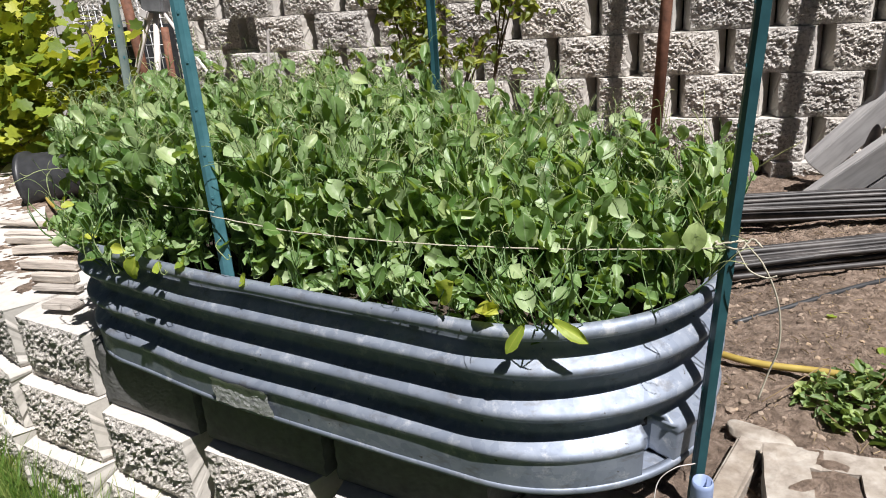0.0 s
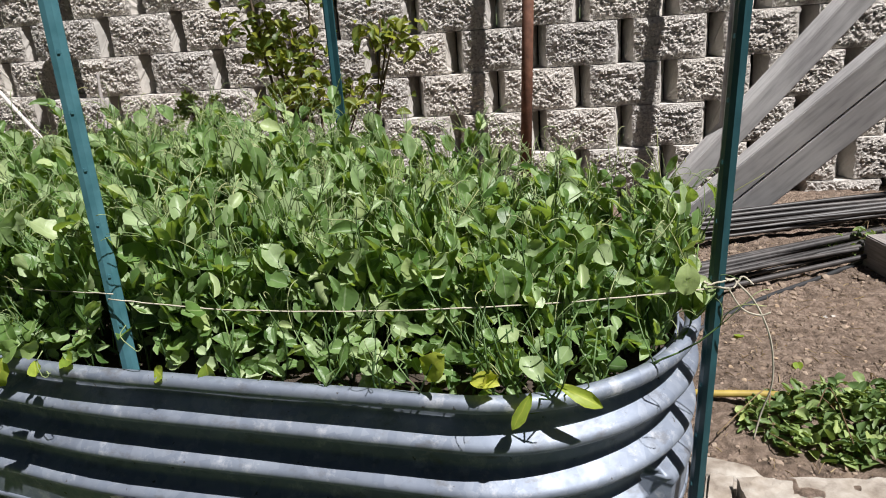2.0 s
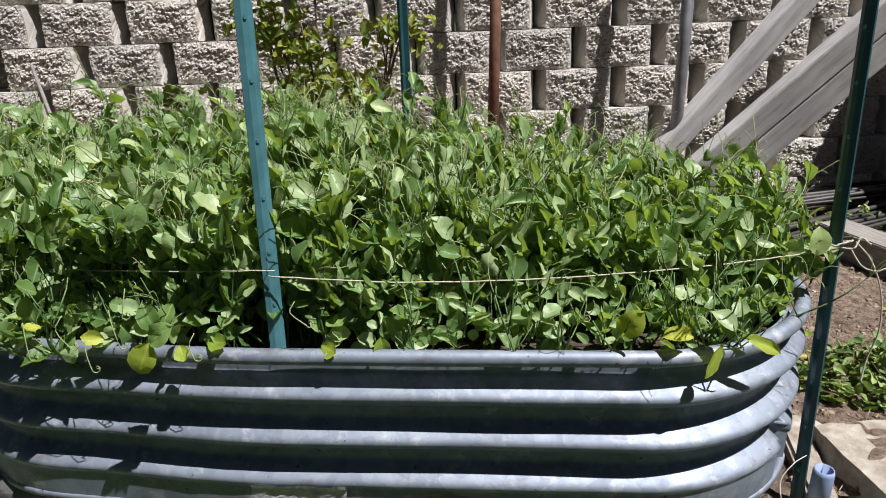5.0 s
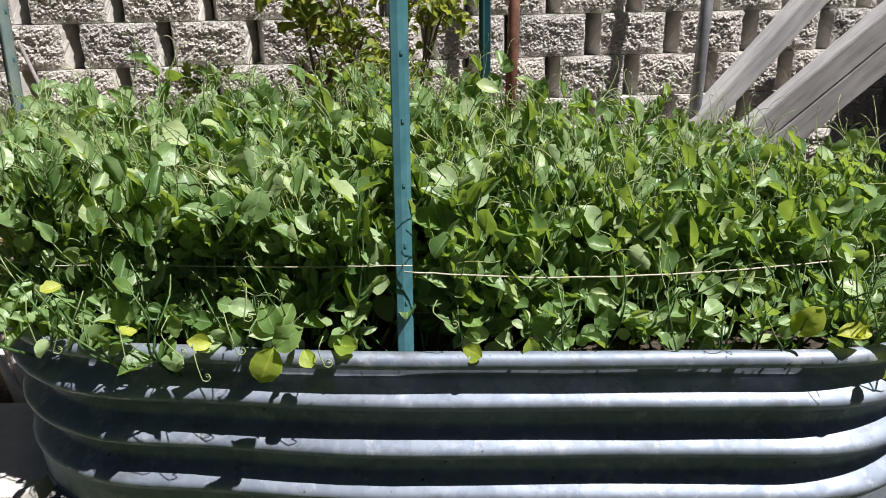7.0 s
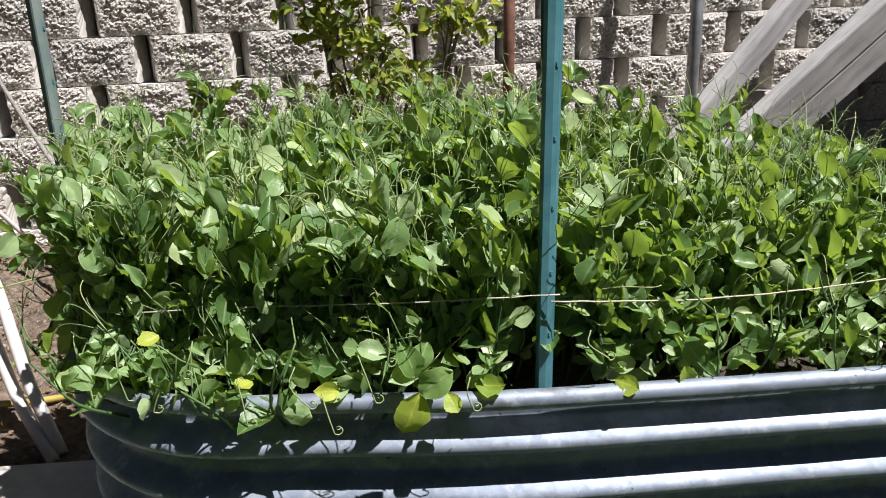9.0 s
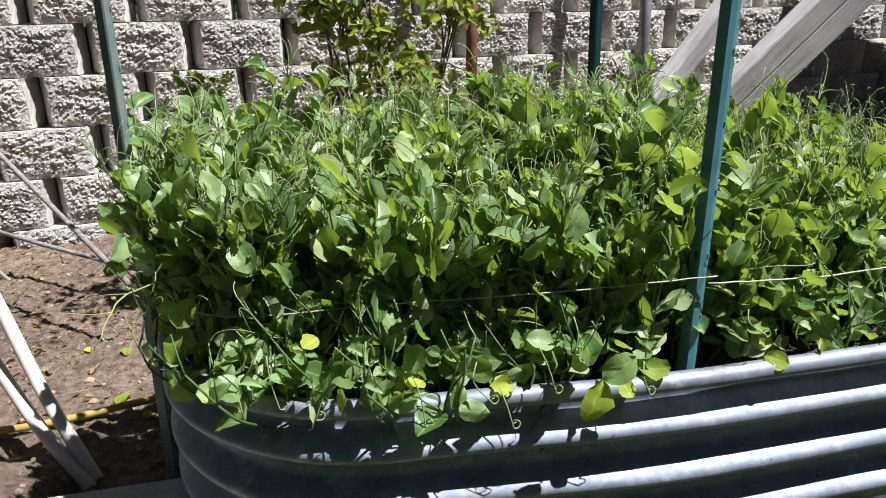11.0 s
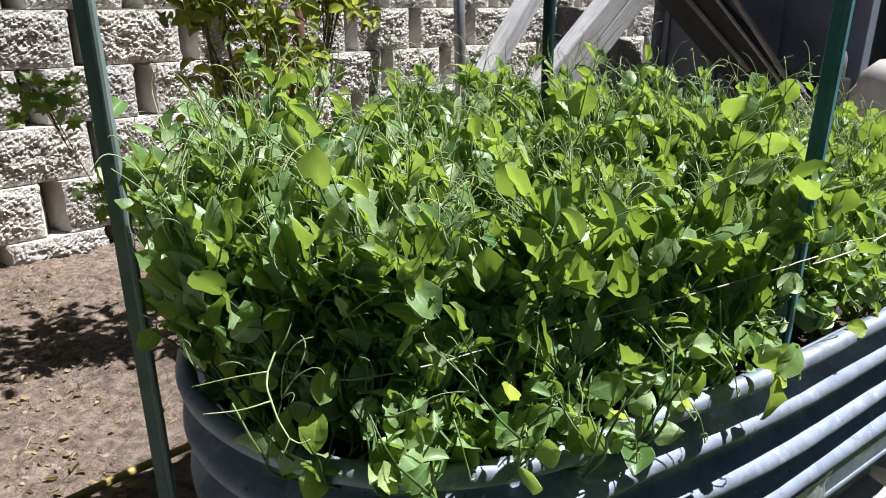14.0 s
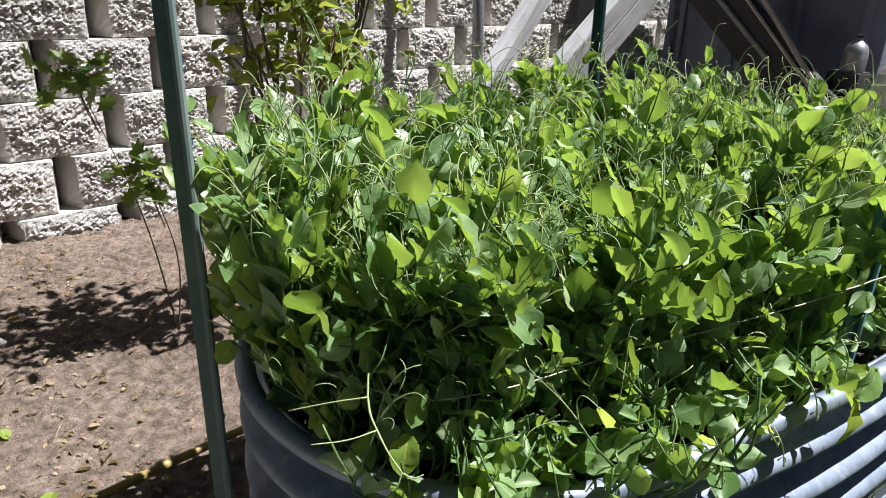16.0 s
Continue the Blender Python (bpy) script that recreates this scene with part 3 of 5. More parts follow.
def pea_stem(x, y, rng):
    if abs(x + 0.972) < 0.075 and y < 0.885:   # nothing grows before the middle post
        return
    root = Vector((x, y, 0.285))
    cx = min(max(x, TANK_XL), TANK_XR)
    out = Vector((x - cx, y - TANK_Y, 0))
    edge = out.length / TANK_R
    top = canopy_top(x, y) + rng.uniform(-0.09, 0.04)
    front = y < twine_line(x) - 0.015
    if front:                             # in front of the twine the shoots stay low
        top = rng.uniform(0.35, 0.43)
    elif rng.random() < 0.08:
        top += rng.uniform(0.03, 0.08)
    spread = out.normalized() * (0.05 * max(0, edge - 0.55) / 0.45) if edge > 0.55 else Vector((0, 0, 0))
    if out.x < -0.1:
        spread *= 1.5
    if edge > 0.55 and out.y < 0 and not front:
        spread += Vector((0, -0.08, 0)) * overhang(x)
    lean = spread * rng.uniform(0.0, 1.1) + Vector((rng.uniform(-0.05, 0.05), rng.uniform(-0.05, 0.05), 0))
    mid = root.lerp(root + lean + Vector((0, 0, top - 0.29)), 0.5) + Vector((rng.uniform(-0.025, 0.025), rng.uniform(-0.025, 0.025), 0)) + spread * 0.2
    end = Vector((x + lean.x, y + lean.y, top))
    pts = spline([root, mid, end], 4)
    if not front:
        pts = [held(q, rng.uniform(0.0, 0.03)) for q in pts]
    v, f = tube_arrays(pts, rng.uniform(0.0018, 0.003), 5, 0.0013)
    stems.add(v, f)
    length = (end - root).length
    nodes = max(3, int(length / 0.046))
    turn = rng.uniform(0, 6.28)
    for k in range(1, nodes + 1):
        u = k / nodes
        q = u * (len(pts) - 1)
        i = min(int(q), len(pts) - 2)
        p = pts[i].lerp(pts[i + 1], q - i)
        turn += math.pi + rng.uniform(-0.5, 0.5)
        size = rng.uniform(0.046, 0.084) * (1.0 if u < 0.85 else 0.75) * (0.86 if x > -0.7 else 1.0)
        side = Vector((math.cos(turn), math.sin(turn), 0))
        low = u < 0.45 or front
        # the pair of clasping stipules, upright and folded round the stem near the top
        for sgn in (-1, 1):
            if low and rng.random() < 0.5:
                continue
            w = Matrix.Rotation(sgn * rng.uniform(0.5, 1.2), 3, "Z") @ side
            rise = rng.uniform(-0.3, 1.2) if low else rng.uniform(1.2, 5.0)
            d = (w + Vector((0, 0, rise))).normalized()
            nrm = (Vector((0, 0, rng.uniform(-0.1, 0.35))) - w * rng.uniform(0.3, 1.0) + Vector((rng.uniform(-.8, .8), rng.uniform(-.8, .8), 0))).normalized()
            if not low:
                d, nrm = to_sun(rng, d, nrm, 0.5)
            put_leaf(foliage, rng, p, d, nrm, size * rng.uniform(0.75, 1.15) * (0.7 if low else 1), 0.65 if low else 0.08 + 0.34 * min(1, max(0, (-0.9 - x) / 0.6)), allowed)
        # the stalk with its leaflets and tendrils
        if u > 0.2:
            rise = rng.uniform(0.6, 3.0)
            d = (side + Vector((0, 0, rise))).normalized()
            reach = rng.uniform(0.035, 0.08)
            tip = p + d * reach
            v, f = tube_arrays([p, p.lerp(tip, 0.5) + Vector((0, 0, -0.004)), tip], 0.0015, 4, 0.001)
            stems.add(v, f)
            for sgn in (-1, 1):
                if rng.random() < 0.62:
                    w = Matrix.Rotation(sgn * rng.uniform(0.6, 1.2), 3, "Z") @ side
                    dd = (w + Vector((0, 0, rng.uniform(0.2, 2.6)))).normalized()
                    nrm = Vector((rng.uniform(-1, 1), rng.uniform(-1, 1), rng.uniform(-0.2, 0.6))).normalized()
                    dd, nrm = to_sun(rng, dd, nrm, 0.45)
                    put_leaf(foliage, rng, p + d * reach * rng.uniform(0.6, 0.95), dd, nrm, rng.uniform(0.026, 0.052), 0.4, allowed)
            if rng.random() < (0.1 if front else 0.2 if u < 0.75 else 0.8):
                for _ in range(rng.choice((1, 2, 2, 3)) + (1 if u > 0.75 else 0)):
                    pts2 = tendril(rng, tip, (d + Vector((rng.uniform(-.6, .6), rng.uniform(-.6, .6), rng.uniform(-0.2, 0.8)))), rng.uniform(0.04, 0.12))
                    v, f = tube_arrays(pts2, 0.0009, 3, 0.0006)
                    tendrils.add(v, f)


count = 0
while count < 720:
    x, y = rng.uniform(-1.75, -0.03), rng.uniform(0.8, 1.5)
    if inside(x, y, -0.03):
        if y < twine_line(x) - 0.015 and rng.random() < 0.15:
            continue
        pea_stem(x, y, rng)
        count += 1
for i in range(90):                       # more shoots along the edge, leaning out over the rim
    ring = stadium(-0.04, 40)
    x, y = ring[int(rng.random() * len(ring)) % len(ring)]
    if y > 0.95 or rng.random() < 0.6:
        pea_stem(x + rng.uniform(-0.01, 0.01), y + rng.uniform(-0.01, 0.01), rng)

for k in range(26):                       # shoots sprawling out past the end of the tank
    a = rng.uniform(2.2, 3.55)
    reach = TANK_R + rng.uniform(-0.05, 0.035)
    p = Vector((TANK_XL + reach * math.cos(a), TANK_Y + reach * math.sin(a), rng.uniform(0.4, 0.53)))
    root = Vector((TANK_XL + 0.29 * math.cos(a), TANK_Y + 0.29 * math.sin(a), rng.uniform(0.34, 0.42)))
    v, f = tube_arrays(spline([root, root.lerp(p, 0.5) + Vector((0, 0, 0.02)), p], 4), 0.0015, 4, 0.001)
    stems.add(v, f)
    for _ in range(2):
        d = Vector((math.cos(a) * 0.6 + rng.uniform(-.7, .7), math.sin(a) * 0.6 + rng.uniform(-.7, .7), rng.uniform(-0.5, 1.0)))
        put_leaf(foliage, rng, p, d, Vector((rng.uniform(-1, 1), rng.uniform(-1, 1), rng.uniform(0, 0.8))).normalized(), rng.uniform(0.028, 0.048), 0.6)

for k in range(22):                       # shoots above the twine that lean out over the rim, past the middle post
    x = rng.uniform(-1.66, -1.02)
    rim_y = TANK_Y + askew(x) - math.sqrt(TANK_R ** 2 - min(0.0, x - TANK_XL) ** 2)
    p = Vector((x, twine_line(x) + 0.012, rng.uniform(0.46, 0.49)))
    e = Vector((x + rng.uniform(-0.05, 0.04), rim_y + rng.uniform(-0.025, 0.035), rng.uniform(0.50, 0.585)))
    v, f = tube_arrays(spline([p - Vector((0, -0.01, 0.1)), p, p.lerp(e, 0.5) + Vector((0, 0, 0.015)), e], 4), 0.0018, 4, 0.001)
    stems.add(v, f)
    for _ in range(4):
        w = Vector((rng.uniform(-1, 1), rng.uniform(-1, 0.6), rng.uniform(-0.1, 2.2)))
        d, nrm = to_sun(rng, w, Vector((rng.uniform(-1, 1), rng.uniform(-1, 0.2), rng.uniform(0, 0.8))), 0.4)
        put_leaf(foliage, rng, p.lerp(e, rng.uniform(0.3, 1.0)), d, nrm, rng.uniform(0.032, 0.056), 0.4, allowed)
for k in range(58):                       # a low skirt of leafy shoots over the rim, past the middle post
    x = rng.uniform(-1.66, -1.03)
    rim_y = TANK_Y + askew(x) - math.sqrt(TANK_R ** 2 - min(0.0, x - TANK_XL) ** 2)
    root = Vector((x, rim_y + rng.uniform(0.03, 0.07), 0.3))
    p = Vector((x + rng.uniform(-0.03, 0.03), rim_y - rng.uniform(-0.06, 0.0), rng.uniform(0.36, 0.47)))
    v, f = tube_arrays(spline([root, root.lerp(p, 0.5) + Vector((0, 0, 0.025)), p], 4), 0.0014, 4, 0.001)
    stems.add(v, f)
    for _ in range(rng.choice((2, 3, 3, 4))):
        d = Vector((rng.uniform(-1, 1), rng.uniform(-0.6, 0.2), rng.uniform(-0.6, 0.5)))
        nrm = Vector((rng.uniform(-0.5, 0.6), rng.uniform(-1, 0.1), rng.uniform(-0.1, 0.9))).normalized()
        put_leaf(foliage, rng, p.lerp(root, rng.uniform(0, 0.6)), d, nrm, rng.uniform(0.024, 0.046), 0.55, allowed)

for k in range(430):                      # leaves close behind the twine, all along the near side
    x = rng.uniform(-1.66, -0.06)
    y = twine_line(x) + rng.uniform(0.0, 0.035)
    if not inside(x, y, -0.02) or abs(x + 0.967) < 0.04:
        continue
    z = rng.uniform(0.36, 0.5)
    d = Vector((rng.uniform(-1, 1), rng.uniform(-0.5, 0.4), rng.uniform(-0.3, 1.6)))
    nrm = Vector((rng.uniform(-0.8, 1.0), rng.uniform(-1, 0.0), rng.uniform(-0.2, 0.8))).normalized()
    put_leaf(foliage, rng, Vector((x, y, z)), d, nrm, rng.uniform(0.026, 0.052), 0.5, allowed)

for k in range(340):                      # crowded low leaves behind the rim at the sunny end
    x = rng.uniform(-0.9, -0.09)
    rim_y = TANK_Y - math.sqrt(TANK_R ** 2 - max(0.0, x - TANK_XR) ** 2)
    y = rim_y + rng.uniform(0.024, 0.09)
    if not inside(x, y, -0.015) or abs(x + 0.967) < 0.04:
        continue
    d = Vector((rng.uniform(-1, 1), rng.uniform(-0.7, 0.3), rng.uniform(-0.4, 1.1)))
    nrm = Vector((rng.uniform(-0.6, 1.0), rng.uniform(-1, 0.0), rng.uniform(0.0, 0.9))).normalized()
    put_leaf(foliage, rng, Vector((x, y, rng.uniform(0.325, 0.45))), d, nrm, rng.uniform(0.02, 0.04), 0.5, allowed)

peas = thing("pea_plants", "dense bed of green pea plants with round leaves and curling tendrils", "pea plants", at=pose(0, 0, 0))
tagged(part("stem_growth", stems.mesh("stem_growth", M_STEM), peas, "pale green jointed stems"), kind="stuff")
tagged(part("foliage", foliage.mesh("foliage", M_PEA), peas, "grey-green rounded leaves"), kind="stuff")
tagged(part("tendril_growth", tendrils.mesh("tendril_growth", M_TENDRIL), peas, "thin pale curling tendrils"), kind="stuff")


def leaf_mesh(kinds, mat):
    out = []
    for v, f in kinds:
        me = mesh_from("leaf", v, f, mat, smooth=True)
        me.attributes.new("rib", "FLOAT", "POINT").data.foreach_set("value", RIB)
        out.append(me)
    return out


upright_meshes, round_meshes = leaf_mesh(LEAF_KINDS, M_PEA_PIECE), leaf_mesh(ROUND_KINDS, M_PEA_PIECE)
yellow_meshes, yellow_narrow = leaf_mesh(ROUND_KINDS, M_PEA_YELLOW), leaf_mesh([leaf_shape(1, 0.32, 0.5, -0.12, 81, 0.55), leaf_shape(1, 0.28, 0.6, -0.2, 87, 0.6)], M_PEA_YELLOW)


def leaf_piece(me, p, d, nrm, size, label=""):
    if abs(p[0] + 0.972) < 0.055 and p[1] < 0.87:
        return
    ax = frame_of(Vector(d), Vector(nrm))
    m = Matrix(((ax[0][0], ax[1][0], ax[2][0], p[0]), (ax[0][1], ax[1][1], ax[2][1], p[1]), (ax[0][2], ax[1][2], ax[2][2], p[2]), (0, 0, 0, 1)))
    part("leaf", me, peas, label, m=m @ Matrix.Diagonal((size, size, size, 1)))


rl = random.Random(5)
ring = [q for q in stadium(-0.02, 40) if q[1] < 1.4]
for k in range(30):                      # broad leaves low along the near side and both ends
    x, y = ring[rl.randrange(len(ring))]
    z = rl.uniform(0.345, 0.44)
    cx = min(max(x, TANK_XL), TANK_XR)
    out = Vector((x - cx, y - TANK_Y, 0)).normalized()
    p = Vector((x, y, z)) - out * rl.uniform(0.02, 0.07)
    d = out * rl.uniform(0.1, 0.8) + Vector((rl.uniform(-1, 1), rl.uniform(-.6, .6), rl.uniform(-0.7, 0.8)))
    nrm = out * rl.uniform(0.2, 1) + Vector((rl.uniform(-.5, .5), rl.uniform(-.5, .5), rl.uniform(0.1, 0.9)))
    leaf_piece(round_meshes[rl.randrange(5)], p, d, nrm, rl.uniform(0.024, 0.045))
made = 0
while made < 200:                         # taller leaves on the crowns of the plants
    x, y = rl.uniform(-1.7, -0.06), rl.uniform(0.84, 1.35)
    if not inside(x, y, -0.04) or y < twine_line(x):
        continue
    p = (x, y, canopy_top(x, y) - rl.uniform(0.0, 0.07))
    w = Vector((rl.uniform(-1, 1), rl.uniform(-1, 1), 0))
    d, nrm = to_sun(rl, w + Vector((0, 0, rl.uniform(0.5, 3))), w * -0.8 + Vector((rl.uniform(-.8, .8), rl.uniform(-.8, .8), 0.2)), 0.6)
    leaf_piece(upright_meshes[rl.randrange(12)] if rl.random() < 0.6 else round_meshes[rl.randrange(5)], p, d, nrm, rl.uniform(0.038, 0.066))
    made += 1

for k in range(12):                       # leaves spilling over the rim towards the far end
    x = rl.uniform(-1.68, -1.0)
    cx = max(x, TANK_XL)
    y = TANK_Y - math.sqrt(max(0.0, TANK_R ** 2 - (x - cx) ** 2))
    out = Vector((x - cx, y - TANK_Y, 0)).normalized()
    p = Vector((x, y, rl.uniform(0.345, 0.43))) + out * rl.uniform(-0.04, 0.0)
    d = out * rl.uniform(0.2, 1) + Vector((rl.uniform(-1, 1), 0, rl.uniform(-0.7, 0.6)))
    leaf_piece(round_meshes[rl.randrange(5)] if k % 3 else yellow_meshes[rl.randrange(5)], p, d, out * 0.6 + Vector((rl.uniform(-.5, .5), 0, rl.uniform(0.2, 0.9))), rl.uniform(0.024, 0.046))

# single leaves that stand out, over the rim and before the twine
for at, d, nrm, size, mesh in (
        ((-0.275, 0.805, 0.355), (-0.35, -0.4, -0.75), (0.4, -0.8, 0.35), 0.06, yellow_narrow[0]), ((-0.245, 0.825, 0.36), (0.8, -0.15, -0.3), (-0.1, -0.8, 0.6), 0.075, yellow_narrow[1]),
        ((-1.145, 0.772, 0.368), (-0.35, -0.3, -0.8), (0.2, -1, 0.35), 0.06, yellow_meshes[0]), ((-1.145, 0.772, 0.368), (0.55, -0.2, 0.45), (0.1, -0.9, 0.5), 0.052, round_meshes[0]),
        ((-1.15, 0.80, 0.375), (-0.15, -0.2, 0.9), (0.4, -1, 0.3), 0.05, round_meshes[1]), ((-1.11, 0.795, 0.352), (0.3, -0.3, -0.6), (0.2, -1, 0.5), 0.03, yellow_meshes[2]),
        ((-1.072, 0.815, 0.35), (0.9, -0.2, -0.1), (0, -0.7, 0.7), 0.042, yellow_meshes[4]), ((-0.885, 0.81, 0.345), (0.7, -0.3, -0.2), (0.1, -1, 0.4), 0.034, yellow_meshes[2]),
        ((-0.79, 0.815, 0.358), (0.15, -0.3, -0.9), (0.2, -1, 0.3), 0.04, yellow_meshes[1]), ((-0.425, 0.808, 0.368), (0.35, -0.3, 0.5), (0.2, -0.8, 0.6), 0.055, yellow_meshes[0]),
        ((-0.36, 0.81, 0.362), (0.8, -0.2, 0.15), (0, -0.5, 0.9), 0.045, yellow_meshes[3]), ((-0.33, 0.812, 0.355), (-0.2, -0.3, 0.6), (0.2, -0.8, 0.6), 0.038, yellow_meshes[4]),
        ((-0.07, 1.0, 0.425), (0.1, -0.1, 1), (0.1, -1, 0.4), 0.05, round_meshes[0]),
        ((-1.64, 0.965, 0.455), (-0.5, -0.1, -0.8), (0.5, -0.7, 0.6), 0.044, round_meshes[2]), ((-1.66, 1.03, 0.36), (-0.6, -0.3, -0.3), (0.35, -0.6, 0.8), 0.048, round_meshes[3]),
        ((-1.475, 0.875, 0.36), (-0.5, -0.2, 0.4), (0.1, -0.9, 0.5), 0.046, round_meshes[0]),
        ((-1.475, 0.875, 0.36), (0.8, -0.1, 0.3), (0.1, -0.9, 0.5), 0.05, round_meshes[4]), ((-1.38, 0.83, 0.42), (0.2, -0.1, -0.9), (0.2, -1, 0.3), 0.045, round_meshes[3]),
        ((-1.545, 0.9, 0.352), (0.8, -0.2, -0.05), (0, -0.7, 0.7), 0.036, yellow_meshes[2]), ((-1.25, 0.82, 0.35), (-0.5, -0.3, 0.2), (0.1, -0.9, 0.5), 0.036, yellow_meshes[3]),
        ((-1.31, 0.815, 0.375), (0.7, -0.2, 0.35), (0.1, -0.9, 0.5), 0.04, round_meshes[2]), ((-1.40, 0.83, 0.362), (-0.75, -0.2, -0.1), (0.1, -0.9, 0.6), 0.046, round_meshes[0]),
        ((-1.758, 1.15, 0.452), (-0.6, -0.3, -0.5), (0.2, -0.6, 0.9), 0.034, round_meshes[4])):
    leaf_piece(mesh, at, d, nrm, size)

# a branching shoot that reaches out past the end of the tank
shoot = Heap()
for line_pts, r in (([(-1.63, 1.07, 0.45), (-1.67, 1.015, 0.468), (-1.712, 0.945, 0.477)], 0.0017), ([(-1.712, 0.945, 0.477), (-1.721, 0.925, 0.474), (-1.724, 0.909, 0.469), (-1.728, 0.885, 0.464), (-1.728, 0.864, 0.458)], 0.0012),
                    ([(-1.712, 0.945, 0.477), (-1.74, 0.962, 0.472), (-1.77, 0.984, 0.462)], 0.0008), ([(-1.724, 0.909, 0.469), (-1.75, 0.912, 0.468), (-1.779, 0.919, 0.471)], 0.0008),
                    ([(-1.728, 0.864, 0.458), (-1.722, 0.857, 0.455), (-1.715, 0.853, 0.458)], 0.0008), ([(-1.728, 0.864, 0.458), (-1.735, 0.86, 0.45), (-1.738, 0.863, 0.443)], 0.0008),
                    ([(-1.69, 0.98, 0.472), (-1.68, 0.975, 0.49), (-1.665, 0.985, 0.51)], 0.001)):
    v, f = tube_arrays(spline(line_pts, 5), r, 5, r * 0.6)
    shoot.add(v, f)
part("shoot", shoot.mesh("shoot", M_TENDRIL), peas, "pale branching shoot with curled tips")


def curl(start, drop, turns, radius, seed):
    """A thin tendril that hangs over the rim and winds up at its tip."""
    r = random.Random(seed)
    a = Vector(start)
    pts = [a, a + Vector((r.uniform(-.01, .01), -0.012, -drop * 0.35)), a + Vector((r.uniform(-.02, .02), -0.016, -drop * 0.8))]
    c = pts[-1] + Vector((radius, 0, 0))
    for k in range(1, int(turns * 8) + 1):
        w = math.pi + k * math.pi / 4
        rr = radius * (1 - 0.6 * k / (turns * 8))
        pts.append(c + Vector((math.cos(w) * rr, 0.001 * k, math.sin(w) * rr)))
    return spline(pts, 3)


for k, (x, y, z, drop) in enumerate(((-1.377, 0.81, 0.385, 0.075), (-1.30, 0.80, 0.40, 0.06), (-1.22, 0.80, 0.41, 0.07), (-1.08, 0.79, 0.375, 0.045), (-1.48, 0.85, 0.38, 0.06),
                                     (-1.55, 0.88, 0.40, 0.08), (-1.27, 0.80, 0.36, 0.06), (-1.43, 0.83, 0.43, 0.05), (-0.92, 0.81, 0.42, 0.04), (-0.47, 0.85, 0.42, 0.05), (-1.18, 0.79, 0.45, 0.05), (-1.62, 0.93, 0.42, 0.06))):
    part("tendril", tube_mesh("tendril", curl((x, y, z), drop, 1.4, 0.006, k), 0.001, M_TENDRIL, 4, 0.0007), peas, "thin pale tendril winding up at its tip")


# ---- posts ----
def t_post_mesh(length, mat):
    """A steel T-section post: flange to -y, web behind."""
    w, t, d = 0.013, 0.0035, 0.019
    sec = [(-w, 0), (-w * 0.35, -0.004), (w * 0.35, -0.004), (w, 0), (w, t), (t / 2, t + 0.003), (t / 2, d), (-t / 2, d), (-t / 2, t + 0.003), (-w, t)]
    n = len(sec)
    levels = 12
    verts = [(x, y, length * j / levels) for j in range(levels + 1) for x, y in sec]
    faces = [(j * n + i, j * n + (i + 1) % n, (j + 1) * n + (i + 1) % n, (j + 1) * n + i) for j in range(levels) for i in range(n)]
    faces += [tuple(range(n))[::-1], tuple(levels * n + i for i in range(n))]
    return mesh_from("post_bar", verts, faces, mat)


def stud_mesh():
    bm = box_bm(0.007, 0.005, 0.008, 0.0015, 2)
    return bm_mesh("stud", bm, M_POST)


STUD = stud_mesh()


def t_post(base, top, turn, label, mat=M_POST):
    base, top = Vector(base), Vector(top)
    d = (top - base)
    m = Vector((0, 0, 1)).rotation_difference(d.normalized()).to_matrix().to_4x4()
    post = thing("garden_post", label, "fence post", "garden posts round the tank", at=Matrix.Translation(base) @ m @ pose(0, 0, 0, 0, 0, turn))
    part("post_bar", t_post_mesh(d.length, mat), post)
    z = 0.12
    while z < d.length - 0.03:
        part("stud", STUD, post, m=pose(0, -0.0032, z))
        z += 0.088
    return post


t_post((-0.973, 0.850, 0.1), (-0.954, 0.853, 1.35), 32, "green painted steel T-post driven into the planter soil")
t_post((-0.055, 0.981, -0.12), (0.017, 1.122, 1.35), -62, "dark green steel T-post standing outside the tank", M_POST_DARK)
t_post((-1.750, 1.234, -0.1), (-1.748, 1.327, 1.35), 80, "faded grey-green steel T-post at the planter's end", M_POST_FADED)
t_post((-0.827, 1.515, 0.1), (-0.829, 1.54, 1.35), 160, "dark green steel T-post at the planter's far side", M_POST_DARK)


# ---- twine ----
def strand(points, radius, name, label, category):
    pts = spline(points, 10)
    rg = random.Random(len(points) + int(radius * 1e6))
    pts = [p + Vector((rg.uniform(-1, 1), rg.uniform(-1, 1), rg.uniform(-1, 1))) * radius * 0.5 for p in pts]
    return thing(name, label, category, data=tube_mesh(name, pts, radius, M_TWINE, 5))


strand([(-0.018, 1.02, 0.43), (-0.25, 0.96, 0.422), (-0.5, 0.905, 0.422), (-0.75, 0.855, 0.434), (-0.967, 0.836, 0.452)], 0.0012, "twine", "pale twine stretched along the front of the pea plants", "string")
strand([(-0.955, 0.836, 0.462), (-1.15, 0.866, 0.45), (-1.4, 0.92, 0.436), (-1.575, 0.958, 0.424), (-1.66, 1.02, 0.425), (-1.755, 1.255, 0.43)], 0.001, "twine", "pale twine stretched from the middle post to the end post", "string")
knot = strand([(-0.038, 1.012, 0.436), (-0.006, 1.022, 0.442), (0.002, 1.047, 0.434), (-0.028, 1.052, 0.430), (-0.040, 1.022, 0.436), (-0.004, 1.017, 0.431), (0.012, 1.027, 0.446), (0.027, 1.022, 0.436)], 0.0017, "twine_knot", "frayed pale twine knotted round the post", "string")
